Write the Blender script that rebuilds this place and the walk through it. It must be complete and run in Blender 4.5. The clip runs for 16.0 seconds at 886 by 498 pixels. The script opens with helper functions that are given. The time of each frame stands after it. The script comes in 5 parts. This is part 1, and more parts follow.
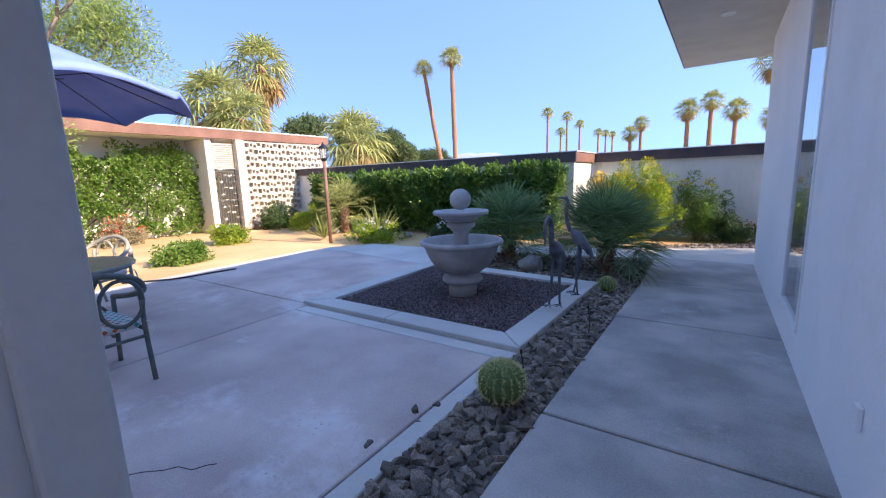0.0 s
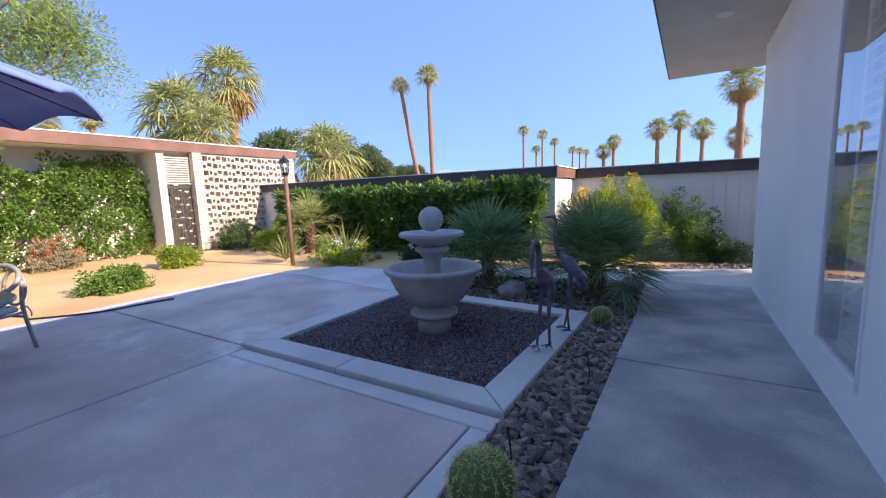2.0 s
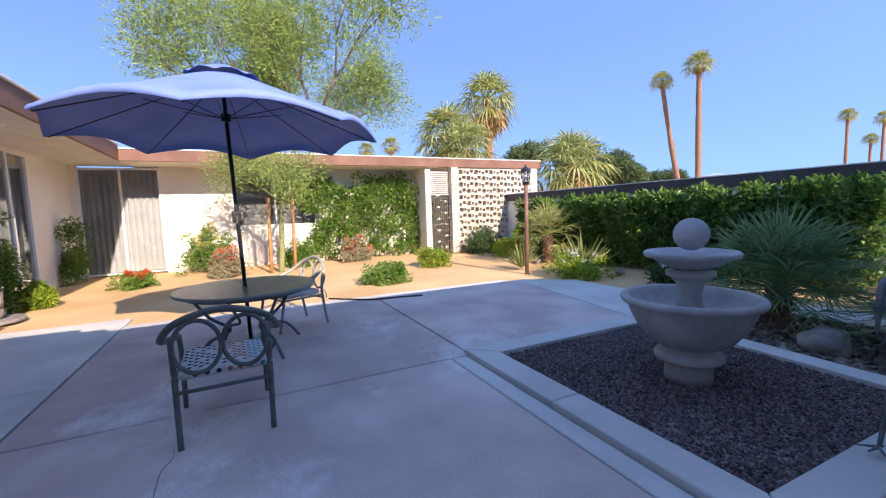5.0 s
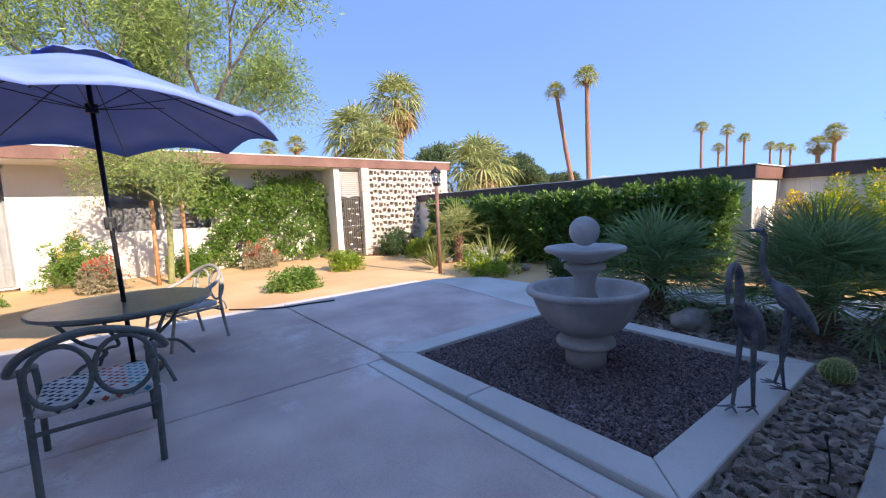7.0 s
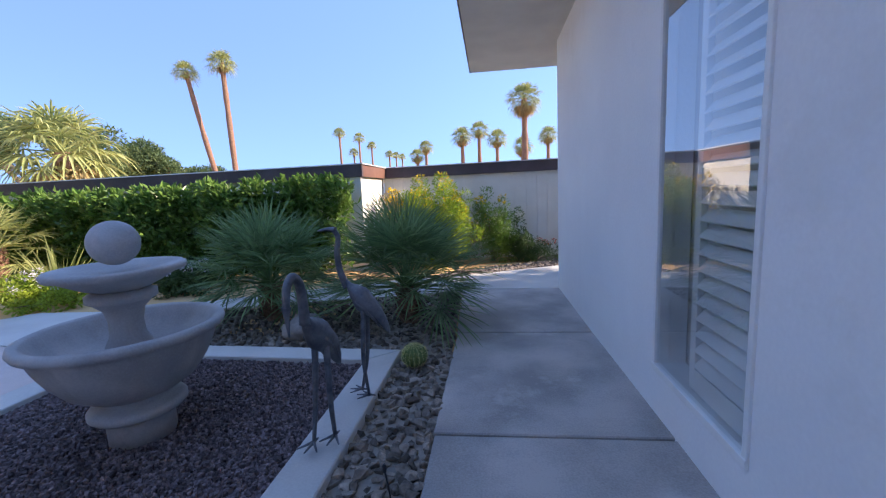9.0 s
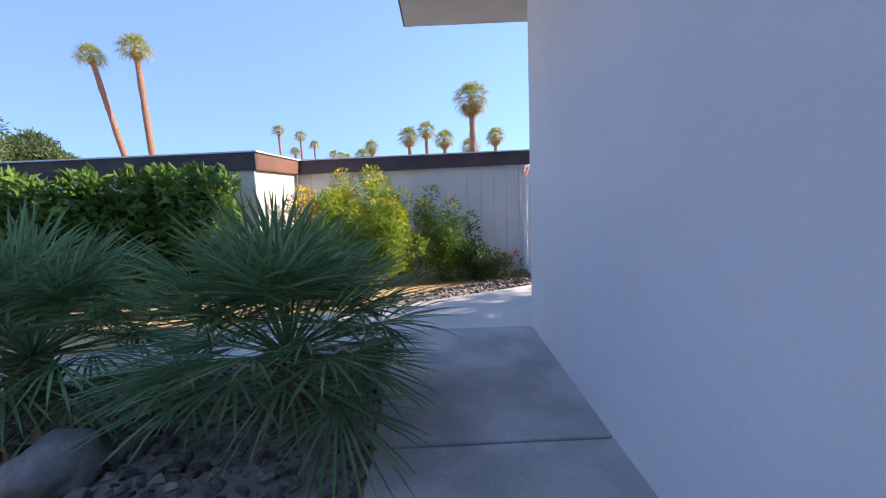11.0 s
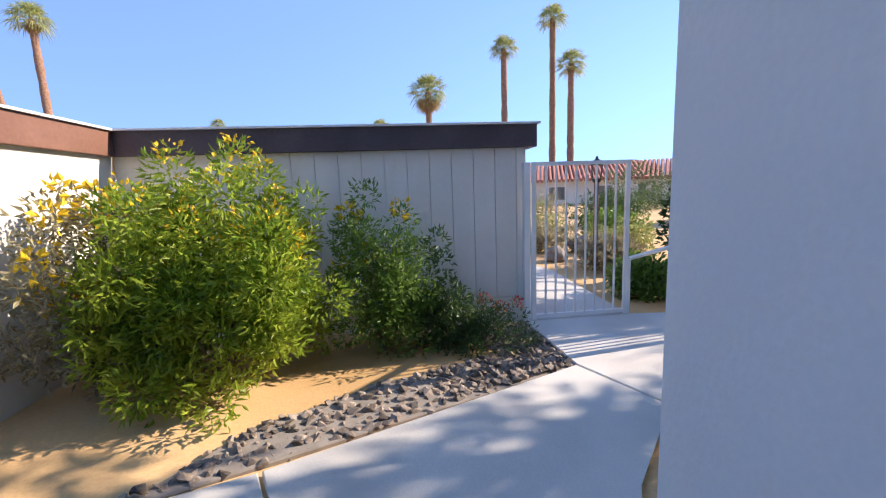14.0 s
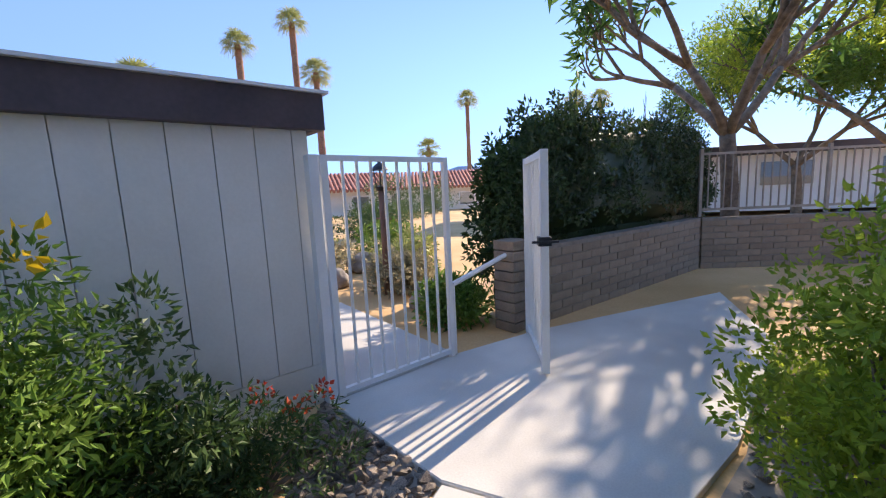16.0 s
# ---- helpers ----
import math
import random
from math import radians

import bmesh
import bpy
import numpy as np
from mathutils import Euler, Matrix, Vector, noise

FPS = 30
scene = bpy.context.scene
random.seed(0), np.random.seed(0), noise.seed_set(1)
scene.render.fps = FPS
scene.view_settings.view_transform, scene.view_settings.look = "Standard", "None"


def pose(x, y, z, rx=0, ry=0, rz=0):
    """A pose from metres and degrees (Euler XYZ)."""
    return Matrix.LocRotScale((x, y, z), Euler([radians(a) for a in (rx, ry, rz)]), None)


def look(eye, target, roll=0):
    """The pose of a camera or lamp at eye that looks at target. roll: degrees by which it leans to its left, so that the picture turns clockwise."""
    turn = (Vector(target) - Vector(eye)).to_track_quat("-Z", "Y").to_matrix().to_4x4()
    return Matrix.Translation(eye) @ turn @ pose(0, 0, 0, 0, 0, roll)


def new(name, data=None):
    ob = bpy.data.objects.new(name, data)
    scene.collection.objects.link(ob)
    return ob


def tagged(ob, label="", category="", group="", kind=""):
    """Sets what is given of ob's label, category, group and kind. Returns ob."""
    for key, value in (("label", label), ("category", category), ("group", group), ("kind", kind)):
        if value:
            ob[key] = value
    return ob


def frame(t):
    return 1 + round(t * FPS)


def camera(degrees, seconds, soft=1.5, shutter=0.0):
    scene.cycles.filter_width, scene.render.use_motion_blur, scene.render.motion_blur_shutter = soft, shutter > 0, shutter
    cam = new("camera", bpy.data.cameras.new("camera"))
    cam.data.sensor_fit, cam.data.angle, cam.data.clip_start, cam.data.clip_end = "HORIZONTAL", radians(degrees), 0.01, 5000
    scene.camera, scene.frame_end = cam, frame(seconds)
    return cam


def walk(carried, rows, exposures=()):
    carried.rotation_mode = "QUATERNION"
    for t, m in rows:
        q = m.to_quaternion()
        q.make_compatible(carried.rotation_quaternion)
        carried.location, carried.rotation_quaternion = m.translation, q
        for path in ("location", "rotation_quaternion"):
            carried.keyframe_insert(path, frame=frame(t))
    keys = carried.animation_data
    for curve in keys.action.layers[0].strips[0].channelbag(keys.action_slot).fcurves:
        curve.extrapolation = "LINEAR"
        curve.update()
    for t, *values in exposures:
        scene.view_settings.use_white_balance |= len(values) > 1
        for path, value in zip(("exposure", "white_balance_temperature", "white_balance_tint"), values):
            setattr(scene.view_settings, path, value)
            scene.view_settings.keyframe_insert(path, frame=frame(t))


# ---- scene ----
cam = camera(94.6, 16.0, soft=1.2)
METRES, EYE, TILT, LEAN, TURN = 9.7, 1.5, 0.0, 0.0, 34.2
ROWS = [
    (0.0, 0.0, 0.0, 0.0, -0.35, -9.78, 2.02),
    (0.5, -0.0016, 0.021, 0.0009, -1.59, -9.26, 2.4),
    (1.0, -0.0036, 0.041, 0.0003, -2.69, -8.58, 2.56),
    (1.5, 0.0031, 0.0611, 0.0001, -3.24, -8.07, 2.31),
    (2.0, 0.0125, 0.0824, -0.0007, -3.39, -7.64, 1.96),
    (2.5, 0.0202, 0.1005, -0.0028, -2.39, -7.28, 1.39),
    (3.0, 0.0266, 0.1219, -0.0023, 0.2, -6.92, 0.9),
    (3.5, 0.0275, 0.1313, -0.0018, 9.18, -6.35, 0.74),
    (4.0, 0.0214, 0.1322, -0.0013, 20.38, -5.81, 0.87),
    (6.5, 0.0115, 0.1286, -0.0011, 32.24, -5.08, 2.14),
    (7.0, 0.015, 0.1324, -0.0009, 17.51, -5.6, 2.6),
    (7.5, 0.0244, 0.1387, -0.0018, 0.65, -6.62, 2.78),
    (8.0, 0.047, 0.1585, -0.0032, -14.41, -7.61, 2.7),
    (8.5, 0.0696, 0.1854, -0.0045, -23.25, -8.04, 2.72),
    (9.0, 0.0905, 0.2201, -0.0052, -27.75, -8.17, 2.75),
    (11.5, 0.2507, 0.4366, -0.0118, -35.59, -8.24, 2.51),
    (12.0, 0.2879, 0.4792, -0.0129, -36.07, -8.06, 2.42),
    (12.5, 0.3233, 0.5229, -0.0143, -35.91, -8.02, 2.32),
    (13.0, 0.3594, 0.5707, -0.0156, -35.94, -8.09, 2.14),
    (13.5, 0.3879, 0.6135, -0.0147, -37.08, -8.24, 2.11),
    (14.0, 0.4148, 0.6583, -0.0137, -40.94, -8.32, 2.02),
    (14.5, 0.4458, 0.6984, -0.0151, -47.34, -8.3, 2.5),
    (15.0, 0.4737, 0.734, -0.0171, -56.18, -8.25, 2.54),
    (15.5, 0.504, 0.7631, -0.0178, -66.29, -8.06, 2.63),
    (16.0, 0.5344, 0.7822, -0.0171, -74.4, -8.0, 2.62),
]
walk(cam, [(t, pose(0, 0, EYE, TILT, LEAN, TURN) @ pose(METRES * x, METRES * y, METRES * z, 90 + pitch, roll, yaw)) for t, x, y, z, yaw, pitch, roll in ROWS],
     exposures=((0.0, 2.15, 6600, 20), (2.5, 1.85, 6600, 20), (6.5, 1.85, 6500, 20), (9.0, 2.05, 6650, 20), (13.0, 1.95, 6600, 18), (16.0, 1.85, 6900, 17)))

# ---- world, sun, exposure ----
SUN = Vector((6.8, 1.0, 3.7)).normalized()
world = bpy.data.worlds.new("sky")
scene.world = world
world.use_nodes = True
wn = world.node_tree.nodes
sky = wn.new("ShaderNodeTexSky")
sky.sky_type = "NISHITA"
sky.sun_disc = False
sky.sun_elevation = math.asin(SUN.z)
sky.sun_rotation = math.atan2(SUN.x, SUN.y)
sky.air_density, sky.dust_density, sky.ozone_density = 1.0, 0.0, 3.6
# a clear desert sky: the pale band of the horizon lies below the ground
direction, lower = wn.new("ShaderNodeTexCoord"), wn.new("ShaderNodeVectorMath")
lower.operation = "ADD"
lower.inputs[1].default_value = (0.0, 0.0, 0.5)
world.node_tree.links.new(direction.outputs["Generated"], lower.inputs[0])
world.node_tree.links.new(lower.outputs[0], sky.inputs["Vector"])
world.node_tree.links.new(sky.outputs[0], wn["Background"].inputs[0])
wn["Background"].inputs[1].default_value = 0.15
sun_data = bpy.data.lights.new("sun", "SUN")
sun_data.energy, sun_data.angle, sun_data.color = 2.45, radians(0.5), (1.0, 0.88, 0.7)
sun = new("sun", sun_data)
sun.matrix_world = look(SUN * 60, (0, 0, 0))


# ---- materials ----
def mat(name, c1, c2, scale=6.0, rough=0.85, bump=0.3, fine=60.0, metal=0.0, c3=None, spots=0.62, per_object=0.0, island=0.0, relief=0.01, spec=0.4, pits=None):
    """Two-scale noise between c1 and c2, with c3 as stains; grain as bump."""
    m = bpy.data.materials.new(name)
    m.use_nodes = True
    n, l = m.node_tree.nodes, m.node_tree.links
    b = n["Principled BSDF"]
    b.inputs["Roughness"].default_value, b.inputs["Metallic"].default_value = rough, metal
    b.inputs["Specular IOR Level"].default_value = spec
    tc = n.new("ShaderNodeTexCoord")
    big, small = n.new("ShaderNodeTexNoise"), n.new("ShaderNodeTexNoise")
    for t, s, d in ((big, scale, 5), (small, fine, 3)):
        t.inputs["Scale"].default_value, t.inputs["Detail"].default_value = s, d
        l.new(tc.outputs["Object"], t.inputs["Vector"])
    add = n.new("ShaderNodeMath")
    add.operation = "MULTIPLY_ADD"
    l.new(small.outputs["Fac"], add.inputs[0])
    add.inputs[1].default_value = 0.35
    l.new(big.outputs["Fac"], add.inputs[2])
    ramp = n.new("ShaderNodeMapRange")
    ramp.inputs["From Min"].default_value, ramp.inputs["From Max"].default_value = 0.52, 0.84
    l.new(add.outputs[0], ramp.inputs["Value"])
    mix = n.new("ShaderNodeMixRGB")
    mix.inputs[1].default_value, mix.inputs[2].default_value = (*c1, 1), (*c2, 1)
    l.new(ramp.outputs[0], mix.inputs[0])
    out = mix.outputs[0]
    if c3:
        st = n.new("ShaderNodeTexNoise")
        st.inputs["Scale"].default_value, st.inputs["Detail"].default_value = scale * 0.45, 8
        st.inputs["Roughness"].default_value = 0.7
        l.new(tc.outputs["Object"], st.inputs["Vector"])
        sr = n.new("ShaderNodeMapRange")
        sr.inputs["From Min"].default_value, sr.inputs["From Max"].default_value = spots, spots + 0.12
        l.new(st.outputs["Fac"], sr.inputs["Value"])
        m3 = n.new("ShaderNodeMixRGB")
        l.new(sr.outputs[0], m3.inputs[0])
        l.new(out, m3.inputs[1])
        m3.inputs[2].default_value = (*c3, 1)
        out = m3.outputs[0]
        if pits:
            vo, near, worn, mp = n.new("ShaderNodeTexVoronoi"), n.new("ShaderNodeMapRange"), n.new("ShaderNodeMath"), n.new("ShaderNodeMixRGB")
            vo.inputs["Scale"].default_value = 22
            l.new(tc.outputs["Object"], vo.inputs["Vector"])
            near.inputs["From Min"].default_value, near.inputs["From Max"].default_value = 0.24, 0.14
            l.new(vo.outputs["Distance"], near.inputs["Value"])
            worn.operation = "MULTIPLY"
            l.new(near.outputs[0], worn.inputs[0])
            l.new(sr.outputs[0], worn.inputs[1])
            l.new(worn.outputs[0], mp.inputs[0])
            l.new(out, mp.inputs[1])
            mp.inputs[2].default_value = (*pits, 1)
            out = mp.outputs[0]
    if per_object or island:
        hv = n.new("ShaderNodeHueSaturation")
        src = n.new("ShaderNodeObjectInfo").outputs["Random"] if per_object else n.new("ShaderNodeNewGeometry").outputs["Random Per Island"]
        k = per_object or island
        mr = n.new("ShaderNodeMapRange")
        mr.inputs["To Min"].default_value, mr.inputs["To Max"].default_value = 1 - k, 1 + k
        l.new(src, mr.inputs["Value"])
        l.new(mr.outputs[0], hv.inputs["Value"])
        l.new(out, hv.inputs["Color"])
        out = hv.outputs[0]
    l.new(out, b.inputs["Base Color"])
    if bump:
        bp = n.new("ShaderNodeBump")
        bp.inputs["Strength"].default_value, bp.inputs["Distance"].default_value = bump, relief
        l.new(add.outputs[0], bp.inputs["Height"])
        l.new(bp.outputs[0], b.inputs["Normal"])
    return m


def leaf_mat(name, c1, c2, rough=0.5, through_light=0.35, island=0.3):
    """A leaf: coloured leaf by leaf, glossy, and letting some light through."""
    m = mat(name, c1, c2, scale=3, rough=rough, bump=0, fine=40, island=island)
    n, l = m.node_tree.nodes, m.node_tree.links
    b = n["Principled BSDF"]
    src = b.inputs["Base Color"].links[0].from_socket
    tr, mx = n.new("ShaderNodeBsdfTranslucent"), n.new("ShaderNodeMixShader")
    l.new(src, tr.inputs["Color"])
    mx.inputs[0].default_value = through_light
    l.new(b.outputs[0], mx.inputs[1])
    l.new(tr.outputs[0], mx.inputs[2])
    l.new(mx.outputs[0], n["Material Output"].inputs["Surface"])
    return m


PATIO = mat("patio_concrete", (0.46, 0.36, 0.335), (0.66, 0.55, 0.5), 1.2, 0.8, 0.25, 90, c3=(0.76, 0.72, 0.69), spots=0.55, per_object=0.05, pits=(0.36, 0.29, 0.26))
PALE = mat("pale_concrete", (0.5, 0.48, 0.45), (0.64, 0.62, 0.58), 1.1, 0.8, 0.25, 80, per_object=0.06)
WALK = mat("walk_concrete", (0.3, 0.28, 0.265), (0.52, 0.475, 0.44), 1.6, 0.8, 0.25, 90, c3=(0.58, 0.56, 0.54), spots=0.56, per_object=0.06)
SAND = mat("sand", (0.56, 0.35, 0.16), (0.74, 0.5, 0.26), 0.5, 0.95, 0.5, 45, c3=(0.36, 0.25, 0.16), spots=0.64)
STUCCO = mat("white_stucco", (0.78, 0.78, 0.79), (0.85, 0.85, 0.85), 0.9, 0.85, 0.5, 45, relief=0.012, c3=(0.74, 0.73, 0.71), spots=0.58)
CREAM = mat("cream_stucco", (0.74, 0.69, 0.6), (0.84, 0.8, 0.72), 0.8, 0.85, 0.3, 60)
SIDING = mat("painted_siding", (0.7, 0.67, 0.6), (0.78, 0.75, 0.68), 1.5, 0.6, 0.15, 50, c3=(0.6, 0.57, 0.5), spots=0.68)
WHITE = mat("white_paint", (0.74, 0.74, 0.73), (0.82, 0.82, 0.81), 3, 0.5, 0.1, 60)
TRIMGREY = mat("door_frame_paint", (0.42, 0.43, 0.43), (0.5, 0.51, 0.51), 3, 0.5, 0.1, 60)
SOFFIT = mat("soffit_paint", (0.6, 0.58, 0.55), (0.68, 0.66, 0.62), 2, 0.8, 0.1, 60)
FASCIA = mat("brown_fascia", (0.16, 0.075, 0.05), (0.23, 0.115, 0.08), 1.6, 0.6, 0.2, 30, c3=(0.27, 0.16, 0.12), spots=0.66)
DARKFASCIA = mat("dark_fascia", (0.06, 0.045, 0.05), (0.1, 0.075, 0.08), 2, 0.6, 0.2, 30)
FLASH = mat("roof_edge", (0.7, 0.69, 0.68), (0.8, 0.79, 0.78), 4, 0.5, 0.1)
BLOCK = mat("painted_block", (0.5, 0.44, 0.36), (0.62, 0.55, 0.46), 4, 0.85, 0.3, 80, per_object=0.07)
SLUMP = mat("slump_block", (0.21, 0.165, 0.125), (0.32, 0.255, 0.195), 4, 0.9, 0.5, 60, per_object=0.14)
JOINT = mat("joint_filler", (0.03, 0.026, 0.024), (0.07, 0.06, 0.055), 8, 0.95, 0.3)
MORTAR = mat("mortar", (0.24, 0.21, 0.18), (0.32, 0.28, 0.24), 8, 0.95, 0.4)
ROCK = mat("river_rock", (0.1, 0.08, 0.065), (0.32, 0.26, 0.21), 9, 0.8, 0.5, 60, per_object=0.5)
ROCKS = mat("river_rock_rest", (0.1, 0.08, 0.065), (0.32, 0.26, 0.21), 9, 0.8, 0.5, 60, island=0.5)
GRAVEL = mat("red_gravel", (0.1, 0.072, 0.074), (0.21, 0.16, 0.16), 30, 0.85, 0.3, 90, island=0.5)
BOULDER = mat("boulder", (0.2, 0.17, 0.15), (0.34, 0.3, 0.265), 6, 0.9, 0.6, 40)
CAST = mat("cast_stone", (0.34, 0.32, 0.31), (0.48, 0.45, 0.43), 2.5, 0.8, 0.35, 70, c3=(0.27, 0.255, 0.25), spots=0.6)
BRONZE = mat("weathered_bronze", (0.09, 0.095, 0.11), (0.19, 0.19, 0.2), 9, 0.5, 0.4, 60, metal=0.4)
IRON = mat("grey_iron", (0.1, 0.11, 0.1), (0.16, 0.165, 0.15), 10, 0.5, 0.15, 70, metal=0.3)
# paler copy of the grey iron, with the second chair's sunlight in its colour
IRONLIT = mat("sunlit_iron", (0.3, 0.29, 0.25), (0.4, 0.38, 0.33), 10, 0.5, 0.15, 70)
FENCE = mat("fence_paint", (0.3, 0.27, 0.23), (0.4, 0.36, 0.31), 6, 0.5, 0.1)
BLACK = mat("black_metal", (0.012, 0.012, 0.015), (0.025, 0.025, 0.03), 8, 0.4, 0.1)
RUST = mat("brown_post", (0.16, 0.085, 0.06), (0.25, 0.14, 0.1), 6, 0.7, 0.3)
TABLETOP = mat("table_top", (0.14, 0.15, 0.13), (0.2, 0.21, 0.18), 6, 0.3, 0.1, 60)
CANVAS = mat("blue_canvas", (0.15, 0.23, 0.58), (0.2, 0.29, 0.66), 2, 0.75, 0.15, 200)
BLUEDOOR = mat("blue_door_paint", (0.03, 0.2, 0.48), (0.05, 0.25, 0.55), 3, 0.4, 0.05)
CURTAIN = mat("curtain", (0.72, 0.71, 0.69), (0.82, 0.81, 0.79), 3, 0.9, 0.1)
BARK = mat("palm_bark", (0.2, 0.11, 0.07), (0.35, 0.21, 0.14), 7, 0.95, 0.8, 30, relief=0.04)
TREEBARK = mat("tree_bark", (0.13, 0.1, 0.075), (0.26, 0.21, 0.16), 8, 0.95, 0.7, 40, relief=0.02)
GREENBARK = mat("green_bark", (0.2, 0.22, 0.08), (0.3, 0.3, 0.13), 8, 0.8, 0.3)
STAKE = mat("stake_wood", (0.42, 0.2, 0.08), (0.55, 0.3, 0.13), 9, 0.8, 0.3)
TERRA = mat("terracotta", (0.36, 0.14, 0.08), (0.46, 0.2, 0.12), 6, 0.8, 0.2)
TILE = mat("roof_tile", (0.34, 0.13, 0.09), (0.5, 0.22, 0.16), 2, 0.85, 0.3, 20)
DRIFT = mat("driftwood", (0.12, 0.1, 0.09), (0.25, 0.21, 0.19), 10, 0.9, 0.6)
MAT_DARK = mat("door_mat", (0.04, 0.035, 0.03), (0.08, 0.07, 0.06), 30, 0.95, 0.4)
MOUNT = mat("mountain_haze", (0.3, 0.36, 0.46), (0.38, 0.44, 0.54), 0.01, 1, 0)
GRAVELROOF = mat("roof_gravel", (0.5, 0.48, 0.45), (0.65, 0.62, 0.58), 3, 0.95, 0.3)
CUSHA = mat("cushion_pale", (0.55, 0.53, 0.5), (0.68, 0.65, 0.6), 20, 0.95, 0.2)
CUSHB = mat("cushion_dark", (0.03, 0.035, 0.06), (0.06, 0.06, 0.09), 20, 0.95, 0.2)
CUSHC = mat("cushion_red", (0.38, 0.07, 0.04), (0.5, 0.13, 0.08), 20, 0.95, 0.2)
CUSHD = mat("cushion_teal", (0.03, 0.28, 0.34), (0.08, 0.4, 0.45), 20, 0.95, 0.2)
CACTUS = mat("cactus_green", (0.1, 0.15, 0.04), (0.17, 0.23, 0.07), 9, 0.7, 0.4)
SPINE = mat("cactus_spine", (0.6, 0.55, 0.22), (0.75, 0.7, 0.35), 20, 0.7, 0)
ROOM = mat("room_wall", (0.5, 0.48, 0.45), (0.56, 0.54, 0.5), 2, 0.9, 0.05)
LEAF_HEDGE = leaf_mat("hedge_leaf", (0.085, 0.18, 0.035), (0.21, 0.33, 0.075), 0.28)
LEAF_VINE = leaf_mat("vine_leaf", (0.1, 0.2, 0.03), (0.22, 0.34, 0.07), 0.45)
LEAF_BUSH = leaf_mat("bush_leaf", (0.2, 0.32, 0.035), (0.44, 0.52, 0.07), 0.4, 0.55)
LEAF_DARK = leaf_mat("dark_bush_leaf", (0.05, 0.1, 0.03), (0.1, 0.16, 0.05), 0.5)
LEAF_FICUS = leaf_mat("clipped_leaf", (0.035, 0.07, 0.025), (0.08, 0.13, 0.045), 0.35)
LEAF_PALM = leaf_mat("fan_palm_leaf", (0.13, 0.23, 0.09), (0.25, 0.36, 0.16), 0.35, 0.4)
LEAF_WASH = leaf_mat("tall_palm_leaf", (0.26, 0.3, 0.09), (0.46, 0.47, 0.19), 0.5)
LEAF_DEAD = leaf_mat("dead_frond", (0.35, 0.25, 0.11), (0.5, 0.38, 0.19), 0.8)
LEAF_MESQ = leaf_mat("mesquite_leaf", (0.22, 0.31, 0.07), (0.36, 0.45, 0.14), 0.6)
LEAF_FAR = leaf_mat("far_tree_leaf", (0.08, 0.13, 0.05), (0.16, 0.22, 0.09), 0.6)
LEAF_DRY = leaf_mat("dry_leaf", (0.3, 0.27, 0.16), (0.45, 0.4, 0.26), 0.8)
LEAF_PLUM = leaf_mat("plumeria_leaf", (0.06, 0.14, 0.03), (0.13, 0.24, 0.06), 0.4, 0.45)
PETAL_Y = leaf_mat("yellow_petal", (0.75, 0.5, 0.02), (0.85, 0.62, 0.04), 0.6)
PETAL_R = leaf_mat("red_petal", (0.6, 0.06, 0.025), (0.75, 0.16, 0.05), 0.6)
PETAL_W = leaf_mat("white_petal", (0.7, 0.65, 0.68), (0.8, 0.76, 0.8), 0.6)


def glass(name, tint, rough=0.0):
    m = bpy.data.materials.new(name)
    m.use_nodes = True
    n, l = m.node_tree.nodes, m.node_tree.links
    tr, gl, fr, mx = n.new("ShaderNodeBsdfTransparent"), n.new("ShaderNodeBsdfGlossy"), n.new("ShaderNodeLayerWeight"), n.new("ShaderNodeMixShader")
    tr.inputs["Color"].default_value = (*tint, 1)
    gl.inputs["Roughness"].default_value = rough
    fr.inputs["Blend"].default_value = 0.5
    pw, ad = n.new("ShaderNodeMath"), n.new("ShaderNodeMath")
    pw.operation, ad.operation = "POWER", "MULTIPLY_ADD"
    l.new(fr.outputs["Facing"], pw.inputs[0])
    pw.inputs[1].default_value, ad.inputs[1].default_value, ad.inputs[2].default_value = 2.0, 0.85, 0.1
    l.new(pw.outputs[0], ad.inputs[0])
    l.new(ad.outputs[0], mx.inputs[0])
    l.new(tr.outputs[0], mx.inputs[1])
    l.new(gl.outputs[0], mx.inputs[2])
    l.new(mx.outputs[0], n["Material Output"].inputs["Surface"])
    return m


GLASS = glass("window_glass", (0.93, 0.95, 0.95))
GLASSDARK = glass("dark_glass", (0.45, 0.47, 0.48))


def lamp_glow(name, colour, power):
    m = bpy.data.materials.new(name)
    m.use_nodes = True
    b = m.node_tree.nodes["Principled BSDF"]
    b.inputs["Emission Color"].default_value, b.inputs["Emission Strength"].default_value = (*colour, 1), power
    return m


GLOW = lamp_glow("downlight_glow", (1.0, 0.93, 0.8), 1.2)


# ---- mesh helpers ----
def mesh_ob(name, bm, material, parent=None, smooth=False, label=""):
    data = bpy.data.meshes.new(name)
    bmesh.ops.recalc_face_normals(bm, faces=bm.faces[:])
    bm.to_mesh(data)
    bm.free()
    data.materials.append(material)
    if smooth:
        data.shade_smooth()
    ob = new(name, data)
    if parent:
        ob.parent = parent
    if label:
        ob["label"] = label
    return ob


def part(name, bm, material, parent, label="", smooth=False):
    return mesh_ob(name, bm, material, parent, smooth, label)


def sheet(points):
    """One flat pane through four corners."""
    bm = bmesh.new()
    bm.faces.new([bm.verts.new(p) for p in points])
    return bm


def thing(name, m, label, category, group="", kind=""):
    ob = new(name)
    ob.matrix_basis = m
    return tagged(ob, label, category, group, kind)


